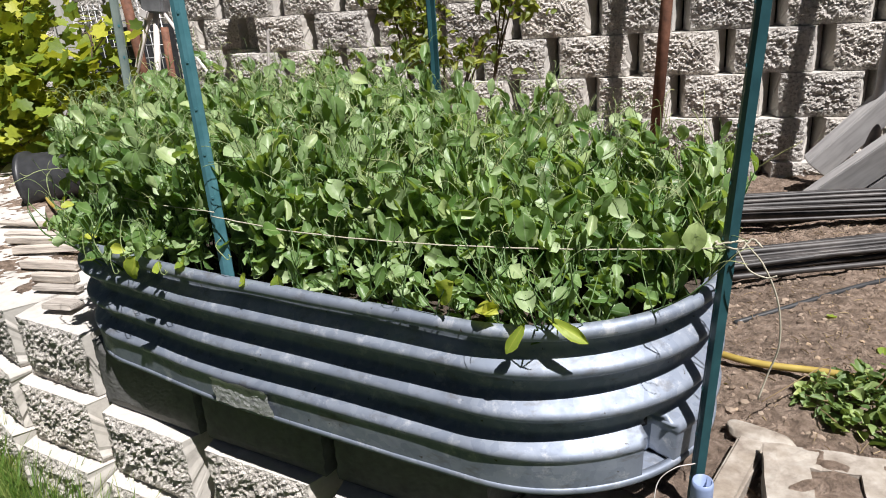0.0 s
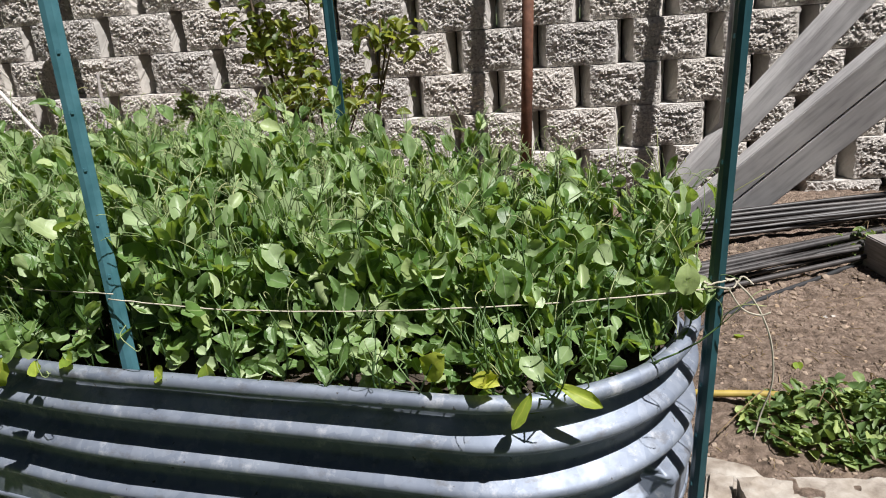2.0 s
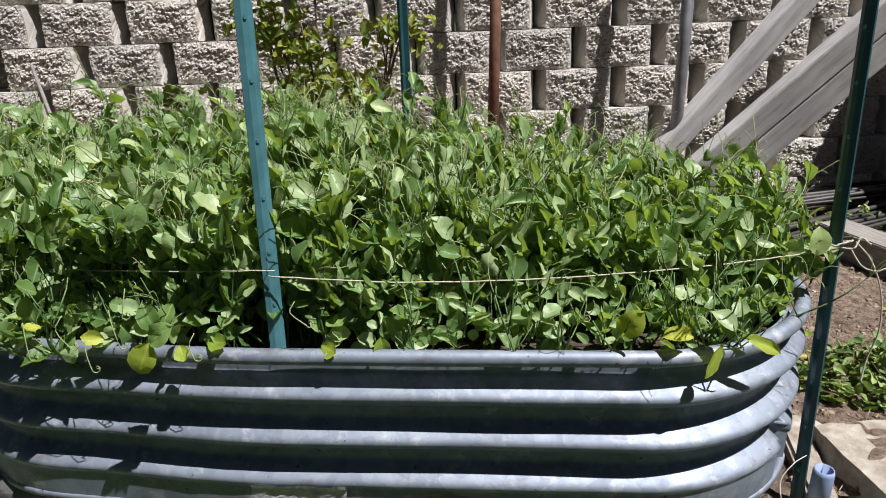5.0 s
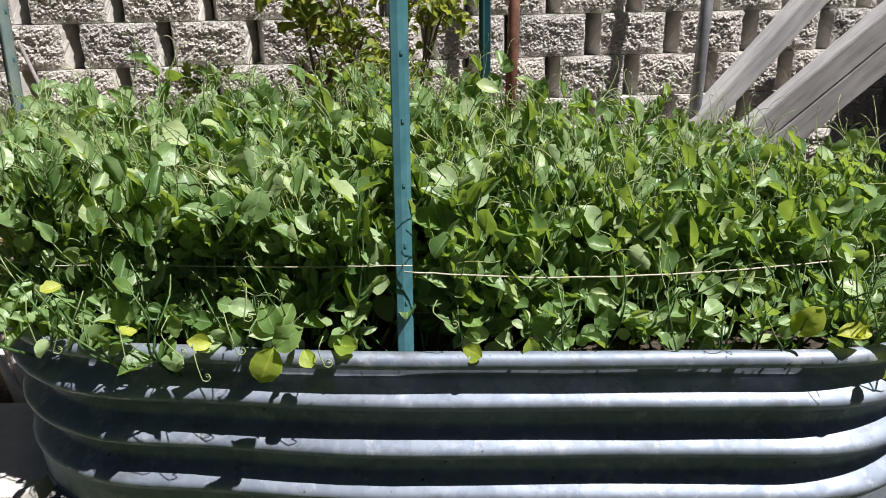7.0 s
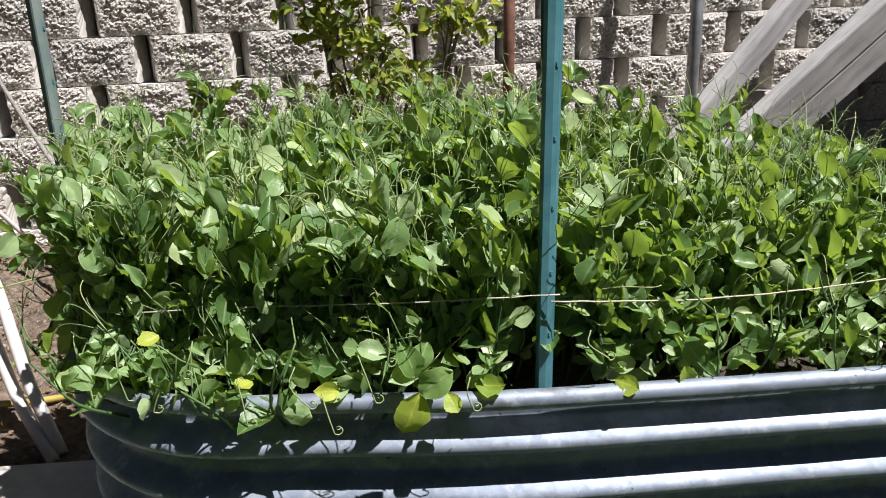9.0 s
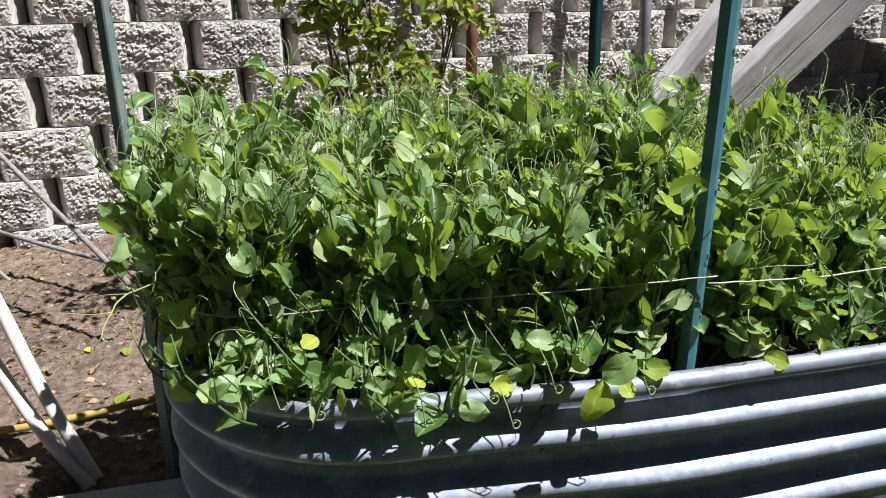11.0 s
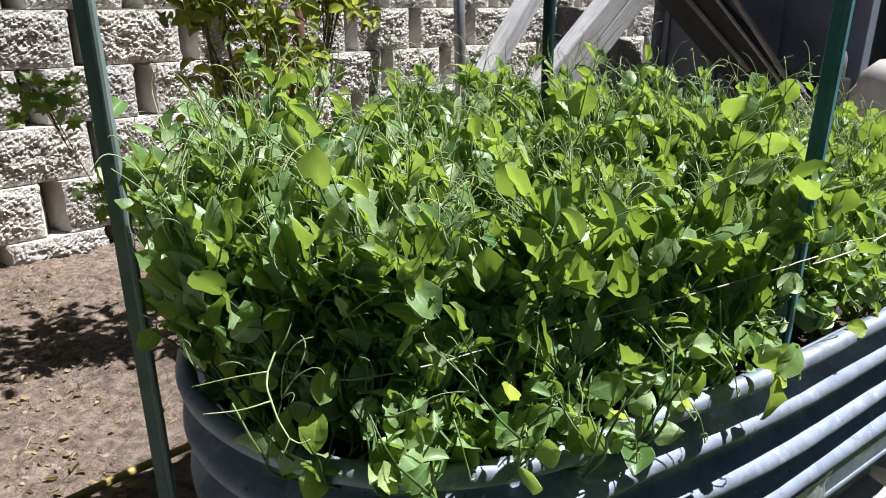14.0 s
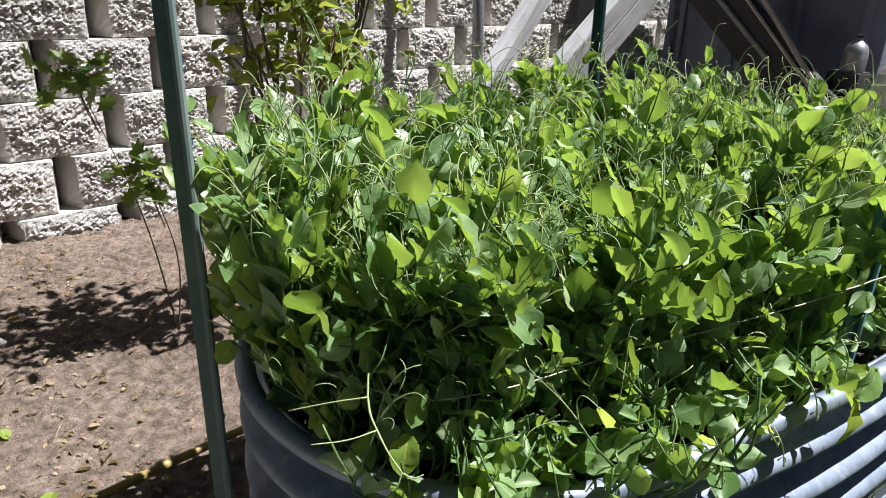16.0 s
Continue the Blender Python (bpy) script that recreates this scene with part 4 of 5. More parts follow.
part("loose_end", tube_mesh("loose_end", spline([(0.002, 1.022, 0.441), (0.032, 1.022, 0.406), (0.057, 1.022, 0.346), (0.064, 1.022, 0.276), (0.052, 1.022, 0.221), (0.042, 1.012, 0.176)], 8), 0.0015, M_TWINE, 5), knot)
part("loose_end", tube_mesh("loose_end", spline([(-0.008, 1.017, 0.431), (0.012, 1.012, 0.401), (0.037, 1.012, 0.391), (0.052, 1.012, 0.396)], 8), 0.0014, M_TWINE, 5), knot)


# ---- fence pipes ----
def pipe_thing(base, top, radius, mat, label):
    base, top = Vector(base), Vector(top)
    length = (top - base).length
    m = Matrix.Translation(base) @ (top - base).to_track_quat("Z", "Y").to_matrix().to_4x4()
    n = 18
    verts, faces = [], []
    prof = [(radius, 0), (radius, length), (radius - 0.003, length), (radius - 0.003, 0)]
    for r, z in prof:
        verts += [(r * math.cos(2 * math.pi * k / n), r * math.sin(2 * math.pi * k / n), z) for k in range(n)]
    for j in range(4):
        j2 = (j + 1) % 4
        faces += [(j * n + k, j * n + (k + 1) % n, j2 * n + (k + 1) % n, j2 * n + k) for k in range(n)]
    ob = thing("fence_pipe", label, "pipe", at=m, data=mesh_from("fence_pipe", verts, faces, mat, smooth=True))
    return ob


pipe_thing((-0.67, 3.13, -0.15), (-0.61, 3.29, 1.6), 0.026, M_RUST, "rust-brown steel pipe standing before the block wall")
pipe_thing((0.18, 3.15, -0.15), (0.275, 3.36, 1.6), 0.028, M_PIPE, "grey galvanised pipe standing before the block wall")


# ---- leaning beams ----
def board_mesh(name, length, w, d, mat):
    bm = box_bm(length, w, d, 0.004, 2)
    bmesh.ops.translate(bm, verts=bm.verts, vec=(length / 2, 0, -d / 2))
    return bm_mesh(name, bm, mat)


def along(base, top, roll=0.0):
    d = Vector(top) - Vector(base)
    return Matrix.Translation(base) @ d.to_track_quat("X", "Z").to_matrix().to_4x4() @ pose(0, 0, 0, roll, 0, 0), d.length


def leaning_beam(base, top, boards, mat, label, roll=0.0):
    m, length = along(base, top, roll)
    ob = thing("leaning_beam", label, "timber beam", at=m)
    for k, (dz, w, d) in enumerate(boards):
        part("board", board_mesh("board", length - 0.02 * k, w, d, mat), ob, m=pose(0.01 * k, 0, dz))
    return ob


leaning_beam((0.06, 3.02, -0.15), (1.56, 2.9, 1.3), [(0.075, 0.10, 0.105), (-0.036, 0.10, 0.11)], M_BEAM, "two weathered white-painted boards leaning together on the dirt", 9)
leaning_beam((0.0, 3.18, 0.02), (1.25, 3.34, 1.45), [(0.0, 0.09, 0.10)], M_BEAM, "weathered white-painted board leaning at the block wall", 12)
leaning_beam((1.5, 1.84, -0.1), (1.5, 3.25, 1.03), [(0.0, 0.05, 0.13)], M_DARKWOOD, "dark stained timber leaning along the shed wall")
leaning_beam((1.5, 1.65, -0.1), (1.5, 3.1, 1.07), [(0.0, 0.05, 0.12)], M_DARKWOOD, "dark stained timber leaning along the shed wall")
leaning_beam((1.465, 2.45, 0.47), (1.465, 3.16, 1.056), [(0.0, 0.02, 0.024)], M_GREYWOOD, "thin grey batten fixed along dark timbers")
leaning_beam((1.46, 1.706, -0.1), (1.46, 3.05, 1.15), [(0.0, 0.02, 0.014)], M_STRIP, "thin pale batten leaning beside dark timbers")
leaning_beam((1.455, 1.737, -0.1), (1.455, 2.9, 1.156), [(0.0, 0.02, 0.024)], M_STRIP, "thin pale batten leaning beside dark timbers")


# ---- things on the dirt by the tank ----
def tube_bundle(name, start, end, count, spread, height, label, seed):
    rg = random.Random(seed)
    s, e = Vector(start), Vector(end)
    d = (e - s).normalized()
    side = Vector((-d.y, d.x, 0))
    ob = thing(name, label, "tubing", at=pose(*start))
    for k in range(count):
        off = spread * ((k % 7) / 6 - 0.5) + rg.uniform(-0.015, 0.015)
        lift = 0.012 + 0.018 * (k // 7) + rg.uniform(0, 0.01)
        fan = rg.uniform(-0.06, 0.06)
        a = side * off - d * rg.uniform(0, 0.15)
        b = (e - s) + side * (off * 0.6 + fan) + d * rg.uniform(-0.2, 0.3)
        pts = spline([a + Vector((0, 0, lift)), a.lerp(b, 0.35) + Vector((0, 0, lift + rg.uniform(0, height))), a.lerp(b, 0.7) + side * rg.uniform(-0.02, 0.02) + Vector((0, 0, lift + rg.uniform(0, height))), b + Vector((0, 0, lift))], 5)
        part("tube", tube_mesh("tube", pts, rg.choice((0.007, 0.009, 0.011)), M_BLACKTUBE, 6), ob)
    return ob


tube_bundle("tube_bundle", (-0.35, 2.0, -0.065), (1.2, 2.98, -0.06), 14, 0.15, 0.02, "bundle of long thin black tubes lying on the dirt", 3)
tube_bundle("tube_bundle", (-0.5, 2.63, -0.075), (1.7, 3.34, -0.03), 18, 0.26, 0.03, "bundle of long thin black tubes lying near the block wall", 4)

m, length = along((0.655, 2.53, -0.065), (1.03, 1.25, -0.065))
thing("lying_timber", "grey weathered square timber lying on the dirt", "timber", at=m @ pose(0, 0, 0.05), data=board_mesh("lying_timber", length, 0.13, 0.11, M_GREYWOOD))


def hollow_block():
    """Concrete block with two open cores and thick, worn walls."""
    L, W, H = 0.40, 0.30, 0.19
    xs = [-L / 2, -L / 2 + 0.075, -0.045, 0.045, L / 2 - 0.075, L / 2]
    ys = [-W / 2, -W / 2 + 0.06, W / 2 - 0.06, W / 2]
    solid = {(i, j) for i in range(5) for j in range(3) if not (j == 1 and i in (1, 3))}
    bm = bmesh.new()
    grid = {(i, j, k): bm.verts.new((xs[i], ys[j], H * k)) for i in range(6) for j in range(4) for k in (0, 1)}
    for i, j in solid:
        bm.faces.new([grid[q] for q in ((i, j, 1), (i + 1, j, 1), (i + 1, j + 1, 1), (i, j + 1, 1))])
        bm.faces.new([grid[q] for q in ((i, j, 0), (i, j + 1, 0), (i + 1, j + 1, 0), (i + 1, j, 0))])
        for di, dj, a, b in ((-1, 0, (i, j + 1), (i, j)), (1, 0, (i + 1, j), (i + 1, j + 1)), (0, -1, (i, j), (i + 1, j)), (0, 1, (i + 1, j + 1), (i, j + 1))):
            if (i + di, j + dj) not in solid:
                bm.faces.new([grid[(*a, 0)], grid[(*b, 0)], grid[(*b, 1)], grid[(*a, 1)]])
    sharp = [e for e in bm.edges if len(e.link_faces) == 2 and e.calc_face_angle(0) > 1]
    bmesh.ops.bevel(bm, geom=sharp, offset=0.009, segments=3, affect="EDGES")
    bmesh.ops.subdivide_edges(bm, edges=[e for e in bm.edges if e.calc_length() > 0.03], cuts=3, use_grid_fill=True)
    for v in bm.verts:
        v.co += Vector((noise.noise(v.co * 31), noise.noise(v.co * 31 + Vector((5, 0, 0))), 0.7 * noise.noise(v.co * 43))) * 0.005
    return bm_mesh("hollow_block", bm, M_DUSTY)


thing("hollow_block", "hollow concrete block with dirt-filled cores set in the ground", "concrete block", at=pose(0.266, 1.048, -0.198, 0, 0, 9), data=hollow_block())
fill = thing("core_fill", "dry dirt filling the cores of the hollow block", "dirt", kind="stuff",
             data=mesh_from("core_fill", [(x, y, -0.012 + 0.02 * noise.noise(Vector((x * 26, y * 26, 1)))) for y in np.linspace(0.92, 1.175, 9) for x in np.linspace(0.1, 0.42, 16)],
                            [(j * 16 + i, j * 16 + i + 1, (j + 1) * 16 + i + 1, (j + 1) * 16 + i) for j in range(8) for i in range(15)], M_DIRT, smooth=True))
thing("concrete_slab", "narrow pale concrete slab wedged beside the tank", "concrete block", at=pose(0.005, 1.08, -0.18, 0, 0, -8), data=bm_mesh("concrete_slab", box_bm(0.055, 0.26, 0.145, 0.006, 2, 0.002, 4), M_DUSTY))


def rubble(name, size, seed, mat):
    bm = bmesh.new()
    bmesh.ops.create_icosphere(bm, subdivisions=3, radius=0.5)
    for v in bm.verts:
        n = noise.noise(v.co * 2.1 + Vector((seed, 0, 0))) * 0.3 + noise.noise(v.co * 6 + Vector((0, seed, 0))) * 0.08
        v.co *= 1 + n
        v.co.x, v.co.y, v.co.z = v.co.x * size[0], v.co.y * size[1], v.co.z * size[2]
    return bm_mesh(name, bm, mat, smooth=True)


thing("stone", "pale dusty lump of broken concrete on the dirt", "stone", at=pose(0.04, 1.25, -0.058, 0, 0, -14), data=rubble("stone", (0.15, 0.06, 0.03), 3, M_DUSTY))
thing("stone", "small white stone lying on the dirt", "stone", at=pose(0.39, 2.03, -0.064), data=rubble("stone", (0.05, 0.035, 0.025), 5, M_STONE))
thing("stone", "pale broken stone by the planter's end", "stone", at=pose(-2.18, 1.30, -0.03), data=rubble("stone", (0.22, 0.13, 0.08), 8, M_STONE))

prof = [(0.0, 0.0), (0.0185, 0.0), (0.0185, 0.11), (0.0165, 0.118), (0.0150, 0.118), (0.0150, 0.01)]
n = 20
pv = [(r * math.cos(2 * math.pi * k / n), r * math.sin(2 * math.pi * k / n), z) for r, z in prof for k in range(n)]
pf = [(j * n + k, j * n + (k + 1) % n, (j + 1) * n + (k + 1) % n, (j + 1) * n + k) for j in range(len(prof) - 1) for k in range(n)]
thing("plastic_sleeve", "frosted bluish plastic tube standing by the post", "plastic tube", at=pose(-0.03, 0.958, -0.083, 3, 2, 0), data=mesh_from("plastic_sleeve", pv, pf, M_SLEEVE, smooth=True))
thing("loose_wire", "thin white wire looping on the ground by the post", "wire",
      data=tube_mesh("loose_wire", spline([(-0.045, 0.985, 0.04), (-0.075, 0.965, 0.035), (-0.1, 0.95, 0.005), (-0.095, 0.925, -0.04), (-0.065, 0.92, -0.07)], 8), 0.001, M_PVC, 5))

thing("garden_hose", "dirty yellow garden hose running behind the planter", "hose",
      data=tube_mesh("garden_hose", spline([(0.75, 1.48, -0.04), (0.45, 1.48, -0.035), (0.18, 1.524, -0.034), (-0.08, 1.552, -0.052), (-0.45, 1.75, -0.061), (-1.0, 1.8, -0.061), (-1.4, 1.72, -0.061),
                                            (-1.69, 1.668, -0.059), (-1.88, 1.633, -0.059), (-2.17, 1.585, -0.059), (-2.6, 1.62, -0.03), (-3.0, 1.66, 0.045), (-3.6, 1.95, 0.05)], 10), 0.0088, M_HOSE, 10))
for a, b in (((-1.928, 1.365, -0.072), (-2.23, 1.75, 0.385)), ((-1.935, 1.34, -0.072), (-2.3, 1.78, 0.21))):
    m, length = along(a, b)
    pts = [(0, 0, 0), (length * 0.3, 0.01, 0.006), (length * 0.65, 0, -0.004), (length, 0, 0)]
    thing("pvc_tube", "dusty white plastic tube lying tilted on the dirt", "plastic tube", "white tubes by the planter", at=m, data=tube_mesh("pvc_tube", spline(pts, 6), 0.0135, M_PVC, 12))
thing("bamboo_stick", "thin grey stick leaning by the block wall", "stick", data=tube_mesh("bamboo_stick", [(-1.95, 2.0, 0.1), (-2.38, 2.5, 0.4), (-2.75, 2.95, 0.7)], 0.008, M_GREYWOOD, 7))
thing("bamboo_stick", "thin grey stick lying on the dirt", "stick", data=tube_mesh("bamboo_stick", [(-1.95, 2.35, 0.0), (-2.35, 2.6, 0.06), (-2.75, 2.92, 0.1)], 0.008, M_GREYWOOD, 7))


# ---- leafy growth ----
def lobed_leaf(lobes, depth, slim=1.0):
    """A flat lobed leaf outline along +y, slightly cupped."""
    pts = []
    n = lobes * 6
    for k in range(n + 1):
        a = -2.5 + 5.0 * k / n
        r = 0.5 * (1 - depth * (0.5 + 0.5 * math.cos(lobes * 2 * math.pi * k / n)))
        r *= 1 - 0.25 * abs(a) / 2.5
        pts.append((slim * r * math.sin(a), 0.45 + r * math.cos(a), 0.22 * r * r))
    verts = [(0, 0, 0.0), (0, 0.45, -0.02)] + pts
    faces = [(1, i, i + 1) for i in range(2, len(verts) - 1)] + [(1, len(verts) - 1, 0), (1, 0, 2)]
    return np.array(verts), faces


VINE_LEAF = lobed_leaf(5, 0.28)
OAK_LEAF = lobed_leaf(7, 0.36, 0.66)
SMALL_LEAF = (LEAF_ARR[0], LEAF_FACES[0])


def scatter_leaves(heap, leaf, rg, centre, radii, count, size):
    arr, faces = leaf
    for _ in range(count):
        q = Vector((rg.gauss(0, 0.45), rg.gauss(0, 0.45), rg.gauss(0, 0.45)))
        p = Vector(centre) + Vector((q.x * radii[0], q.y * radii[1], q.z * radii[2]))
        d = Vector((rg.uniform(-1, 1), rg.uniform(-1, 1), rg.uniform(-0.8, 0.5))).normalized()
        nrm = Vector((rg.uniform(-.6, .6), rg.uniform(-.9, .3), rg.uniform(0.2, 1))).normalized()
        heap.add((arr * rg.uniform(*size)) @ frame_of(d, nrm) + np.array(p), faces)


def bush(name, label, category, base, clumps, leaf, mat, size, seed, twig=0.006):
    rg = random.Random(seed)
    ob = thing(name, label, category, at=pose(0, 0, 0))
    wood, crown = Heap(), Heap()
    b = Vector(base)
    for centre, radii, count in clumps:
        c = Vector(centre)
        mid = b.lerp(c, 0.5) + Vector((rg.uniform(-.04, .04), rg.uniform(-.04, .04), 0))
        v, f = tube_arrays(spline([b, mid, c + Vector((0, 0, radii[2] * 0.5))], 6), twig, 6, twig * 0.4)
        wood.add(v, f)
        for _ in range(5):
            e = c + Vector((rg.gauss(0, .5) * radii[0], rg.gauss(0, .5) * radii[1], rg.gauss(0, .5) * radii[2]))
            v, f = tube_arrays(spline([mid.lerp(c, rg.uniform(0.3, 1)), c.lerp(e, 0.5) + Vector((0, 0, 0.01)), e], 4), twig * 0.5, 5, twig * 0.2)
            wood.add(v, f)
        scatter_leaves(crown, leaf, rg, centre, radii, count, size)
    tagged(part("branch_work", wood.mesh("branch_work", M_TWIG), ob), kind="stuff")
    tagged(part("crown", crown.mesh("crown", mat), ob), kind="stuff")
    return ob


bush("grape_vine", "sprawling vine with yellow-green lobed leaves by the planter", "vine", (-3.75, 2.35, -0.1),
     [((-3.75, 2.3, 0.15), (0.3, 0.2, 0.3), 110), ((-4.1, 2.3, 0.45), (0.45, 0.25, 0.4), 420), ((-3.6, 2.35, 0.5), (0.3, 0.2, 0.22), 170), ((-4.3, 2.4, 0.9), (0.5, 0.3, 0.35), 300), ((-3.5, 2.4, 0.75), (0.3, 0.2, 0.12), 30), ((-4.6, 2.3, 0.2), (0.4, 0.3, 0.4), 260)],
     VINE_LEAF, M_GRAPE, (0.08, 0.14), 21, 0.009)
bush("garden_shrub", "small-leaved shrub growing on the dirt behind the planter", "shrub", (-1.22, 2.25, -0.1),
     [((-1.34, 2.15, 0.82), (0.13, 0.1, 0.10), 130), ((-1.22, 2.1, 0.74), (0.12, 0.1, 0.10), 90), ((-0.95, 2.26, 0.80), (0.12, 0.08, 0.07), 90), ((-1.2, 2.2, 1.1), (0.3, 0.22, 0.18), 300), ((-1.18, 2.02, 0.66), (0.09, 0.06, 0.05), 36), ((-1.1, 2.25, 0.62), (0.14, 0.1, 0.07), 60), ((-1.3, 2.2, 0.6), (0.12, 0.1, 0.07), 50), ((-1.4, 2.1, 1.34), (0.26, 0.22, 0.1), 200)],
     SMALL_LEAF, M_SHRUB, (0.03, 0.056), 22, 0.007)
bush("oak_sapling", "young sapling with dark lobed leaves on the bare dirt", "sapling", (-1.55, 2.25, -0.1),
     [((-1.725, 2.2, 0.595), (0.085, 0.06, 0.055), 30), ((-1.6, 2.2, 0.35), (0.05, 0.05, 0.06), 28)],
     OAK_LEAF, M_OAK, (0.045, 0.085), 23, 0.0025)


def weed_heap(cx, cy, rx, ry, tall, count, size, label):
    rg = random.Random(31 + count)
    leaves, straws = Heap(), Heap()
    for _ in range(count):
        a, r = rg.uniform(0, 6.28), math.sqrt(rg.random())
        x, y = cx + rx * r * math.cos(a), cy + ry * r * math.sin(a)
        z = rolling(x, y) + 0.005 + rg.random() * tall * (1 - r * r)
        d = Vector((rg.uniform(-1, 1), rg.uniform(-1, 1), rg.uniform(-0.3, 0.6))).normalized()
        put_leaf(leaves, rg, (x, y, z), d, Vector((rg.uniform(-.6, .6), rg.uniform(-.6, .6), 1)).normalized(), rg.uniform(*size), 0.3)
        if rg.random() < 0.04:
            s = Vector((x, y, z + 0.01))
            v, f = tube_arrays(spline([s, s + Vector((rg.uniform(-.06, .06), rg.uniform(-.06, .06), 0.02)), s + Vector((rg.uniform(-.12, .12), rg.uniform(-.12, .12), -0.02))], 4), 0.0015, 4)
            straws.add(v, f)
    ob = thing("weed_heap", label, "weeds", at=pose(0, 0, 0), kind="stuff")
    part("leaves", leaves.mesh("leaves", M_WEED), ob)
    part("stalks", straws.mesh("stalks", M_STRAW), ob)


# a narrow shadow across the dirt, modelled as a sunken black tube
thing("shadow_strip", "half-buried black strip standing in for a shadow line on the dirt", "tubing",
      data=tube_mesh("shadow_strip", spline([(x, y, rolling(x, y) + 0.0015) for x, y in ((-0.1, 1.82), (0.03, 1.95), (0.216, 2.15), (0.447, 2.38), (0.7, 2.62))], 8), 0.008, M_BLACKPOT, 8))
weed_heap(0.325, 1.435, 0.24, 0.14, 0.09, 800, (0.016, 0.04), "low heap of wilted green weeds on the dirt")
weed_heap(0.62, 2.6, 0.12, 0.07, 0.12, 70, (0.02, 0.04), "small green weeds growing among the black tubes")
weed_heap(0.85, 2.75, 0.15, 0.06, 0.14, 60, (0.02, 0.04), "small green weeds growing among the black tubes")

rg = random.Random(77)
litter, clods, dead_leaves = Heap(), Heap(), Heap()
CLOD_FACES = [(0, 1, 5, 4), (1, 2, 6, 5), (2, 3, 7, 6), (3, 0, 4, 7), (4, 5, 6, 7)]
for k in range(17000):
    if k % 3:
        x, y = rg.uniform(-0.2, 1.5), rg.uniform(1.0, 2.75)
    else:
        x, y = rg.uniform(-3.0, -0.2), rg.uniform(1.2, 3.4)
    if inside(x, y, 0.03):
        continue
    z, pick = rolling(x, y), rg.random()
    if pick < 0.10:
        d = Vector((rg.uniform(-1, 1), rg.uniform(-1, 1), rg.uniform(-.1, .25))).normalized() * rg.uniform(0.008, 0.04)
        p = Vector((x, y, z + 0.003))
        v, f = tube_arrays([p, p + d * 0.5 + Vector((0, 0, rg.uniform(-.002, .004))), p + d], rg.uniform(0.0006, 0.0014), 3)
        litter.add(v, f)
    elif pick < (0.103 if x > -0.2 else 0.42):
        d = Vector((rg.uniform(-1, 1), rg.uniform(-1, 1), rg.uniform(-.1, .3))).normalized()
        put_leaf(dead_leaves, rg, (x, y, z + 0.002), d, Vector((rg.uniform(-.7, .7), rg.uniform(-.7, .7), 1)).normalized(), rg.uniform(0.005, 0.016))
    else:
        s = 0.0014 + 0.0055 * rg.random() ** 4
        q = [rg.uniform(-.35, .35) * s for _ in range(16)]
        v = [(x + s * a + q[n], y + s * b + q[n + 8], z - 0.0015 + s * c * 0.9) for n, (a, b, c) in enumerate(((-1, -1, 0), (1, -1, 0), (1, 1, 0), (-1, 1, 0), (-.6, -.5, 1), (.5, -.6, 1), (.6, .5, .9), (-.5, .6, 1)))]
        clods.add(v, CLOD_FACES)
for k in range(900):
    x, y = rg.uniform(-2.9, -1.72), rg.uniform(1.45, 3.1)
    d = Vector((rg.uniform(-1, 1), rg.uniform(-1, 1), rg.uniform(-.1, .35))).normalized()
    put_leaf(dead_leaves, rg, (x, y, rolling(x, y) + 0.003), d, Vector((rg.uniform(-.8, .8), rg.uniform(-.8, .8), 1)).normalized(), 0.01 + 0.022 * rg.random() ** 2)
lumps = Heap()
for k in range(1300):
    x, y = (rg.uniform(-0.15, 1.4), rg.uniform(1.25, 2.7)) if k % 3 else (rg.uniform(-2.9, -1.75), rg.uniform(1.5, 3.0))
    if inside(x, y, 0.05):
        continue
    size = 0.003 + 0.012 * rg.random() ** 3
    ball = bmesh.new()
    bmesh.ops.create_icosphere(ball, subdivisions=1, radius=size)
    c = Vector((x, y, rolling(x, y)))
    pv = [c + Vector((v.co.x, v.co.y, v.co.z * 0.7)) * rg.uniform(0.6, 1.25) for v in ball.verts]
    lumps.add(pv, [tuple(v.index for v in f.verts) for f in ball.faces])
    ball.free()
thing("soil_lumps", "crumbly lumps of dry soil lying on the dirt", "soil", kind="stuff", data=lumps.mesh("soil_lumps", M_CLOD, False))
thing("dry_litter", "bits of dry straw strewn on the dirt", "litter", kind="stuff", data=litter.mesh("dry_litter", M_STRAW, False))
thing("dead_leaf_litter", "small curled dry leaves strewn on the dirt", "leaf litter", kind="stuff", data=dead_leaves.mesh("dead_leaf_litter", M_STRAW))
thing("dirt_crumbs", "small clods and pebbles strewn on the dirt", "pebbles", kind="stuff", data=clods.mesh("dirt_crumbs", M_CLOD, False))


def fallen_leaf(x, y, size, seed):
    r = random.Random(seed)
    thing("fallen_leaf", "yellowed leaf fallen on the dirt", "leaf", "yellowed leaves on the dirt",
          at=pose(x, y, rolling(x, y) + 0.006, r.uniform(-15, 15), r.uniform(-15, 15), r.uniform(0, 360)) @ Matrix.Diagonal((size, size, size, 1)), data=yellow_meshes[seed % len(yellow_meshes)])


for k, (x, y, size) in enumerate(((-1.93, 1.72, 0.05), (-2.1, 2.0, 0.035), (-1.98, 1.95, 0.03), (-2.25, 1.85, 0.032), (-1.86, 1.62, 0.03), (-2.05, 2.3, 0.035), (0.25, 1.72, 0.035), (0.12, 1.9, 0.03), (0.55, 1.85, 0.03), (-2.3, 1.35, 0.06))):
    fallen_leaf(x, y, size, k)

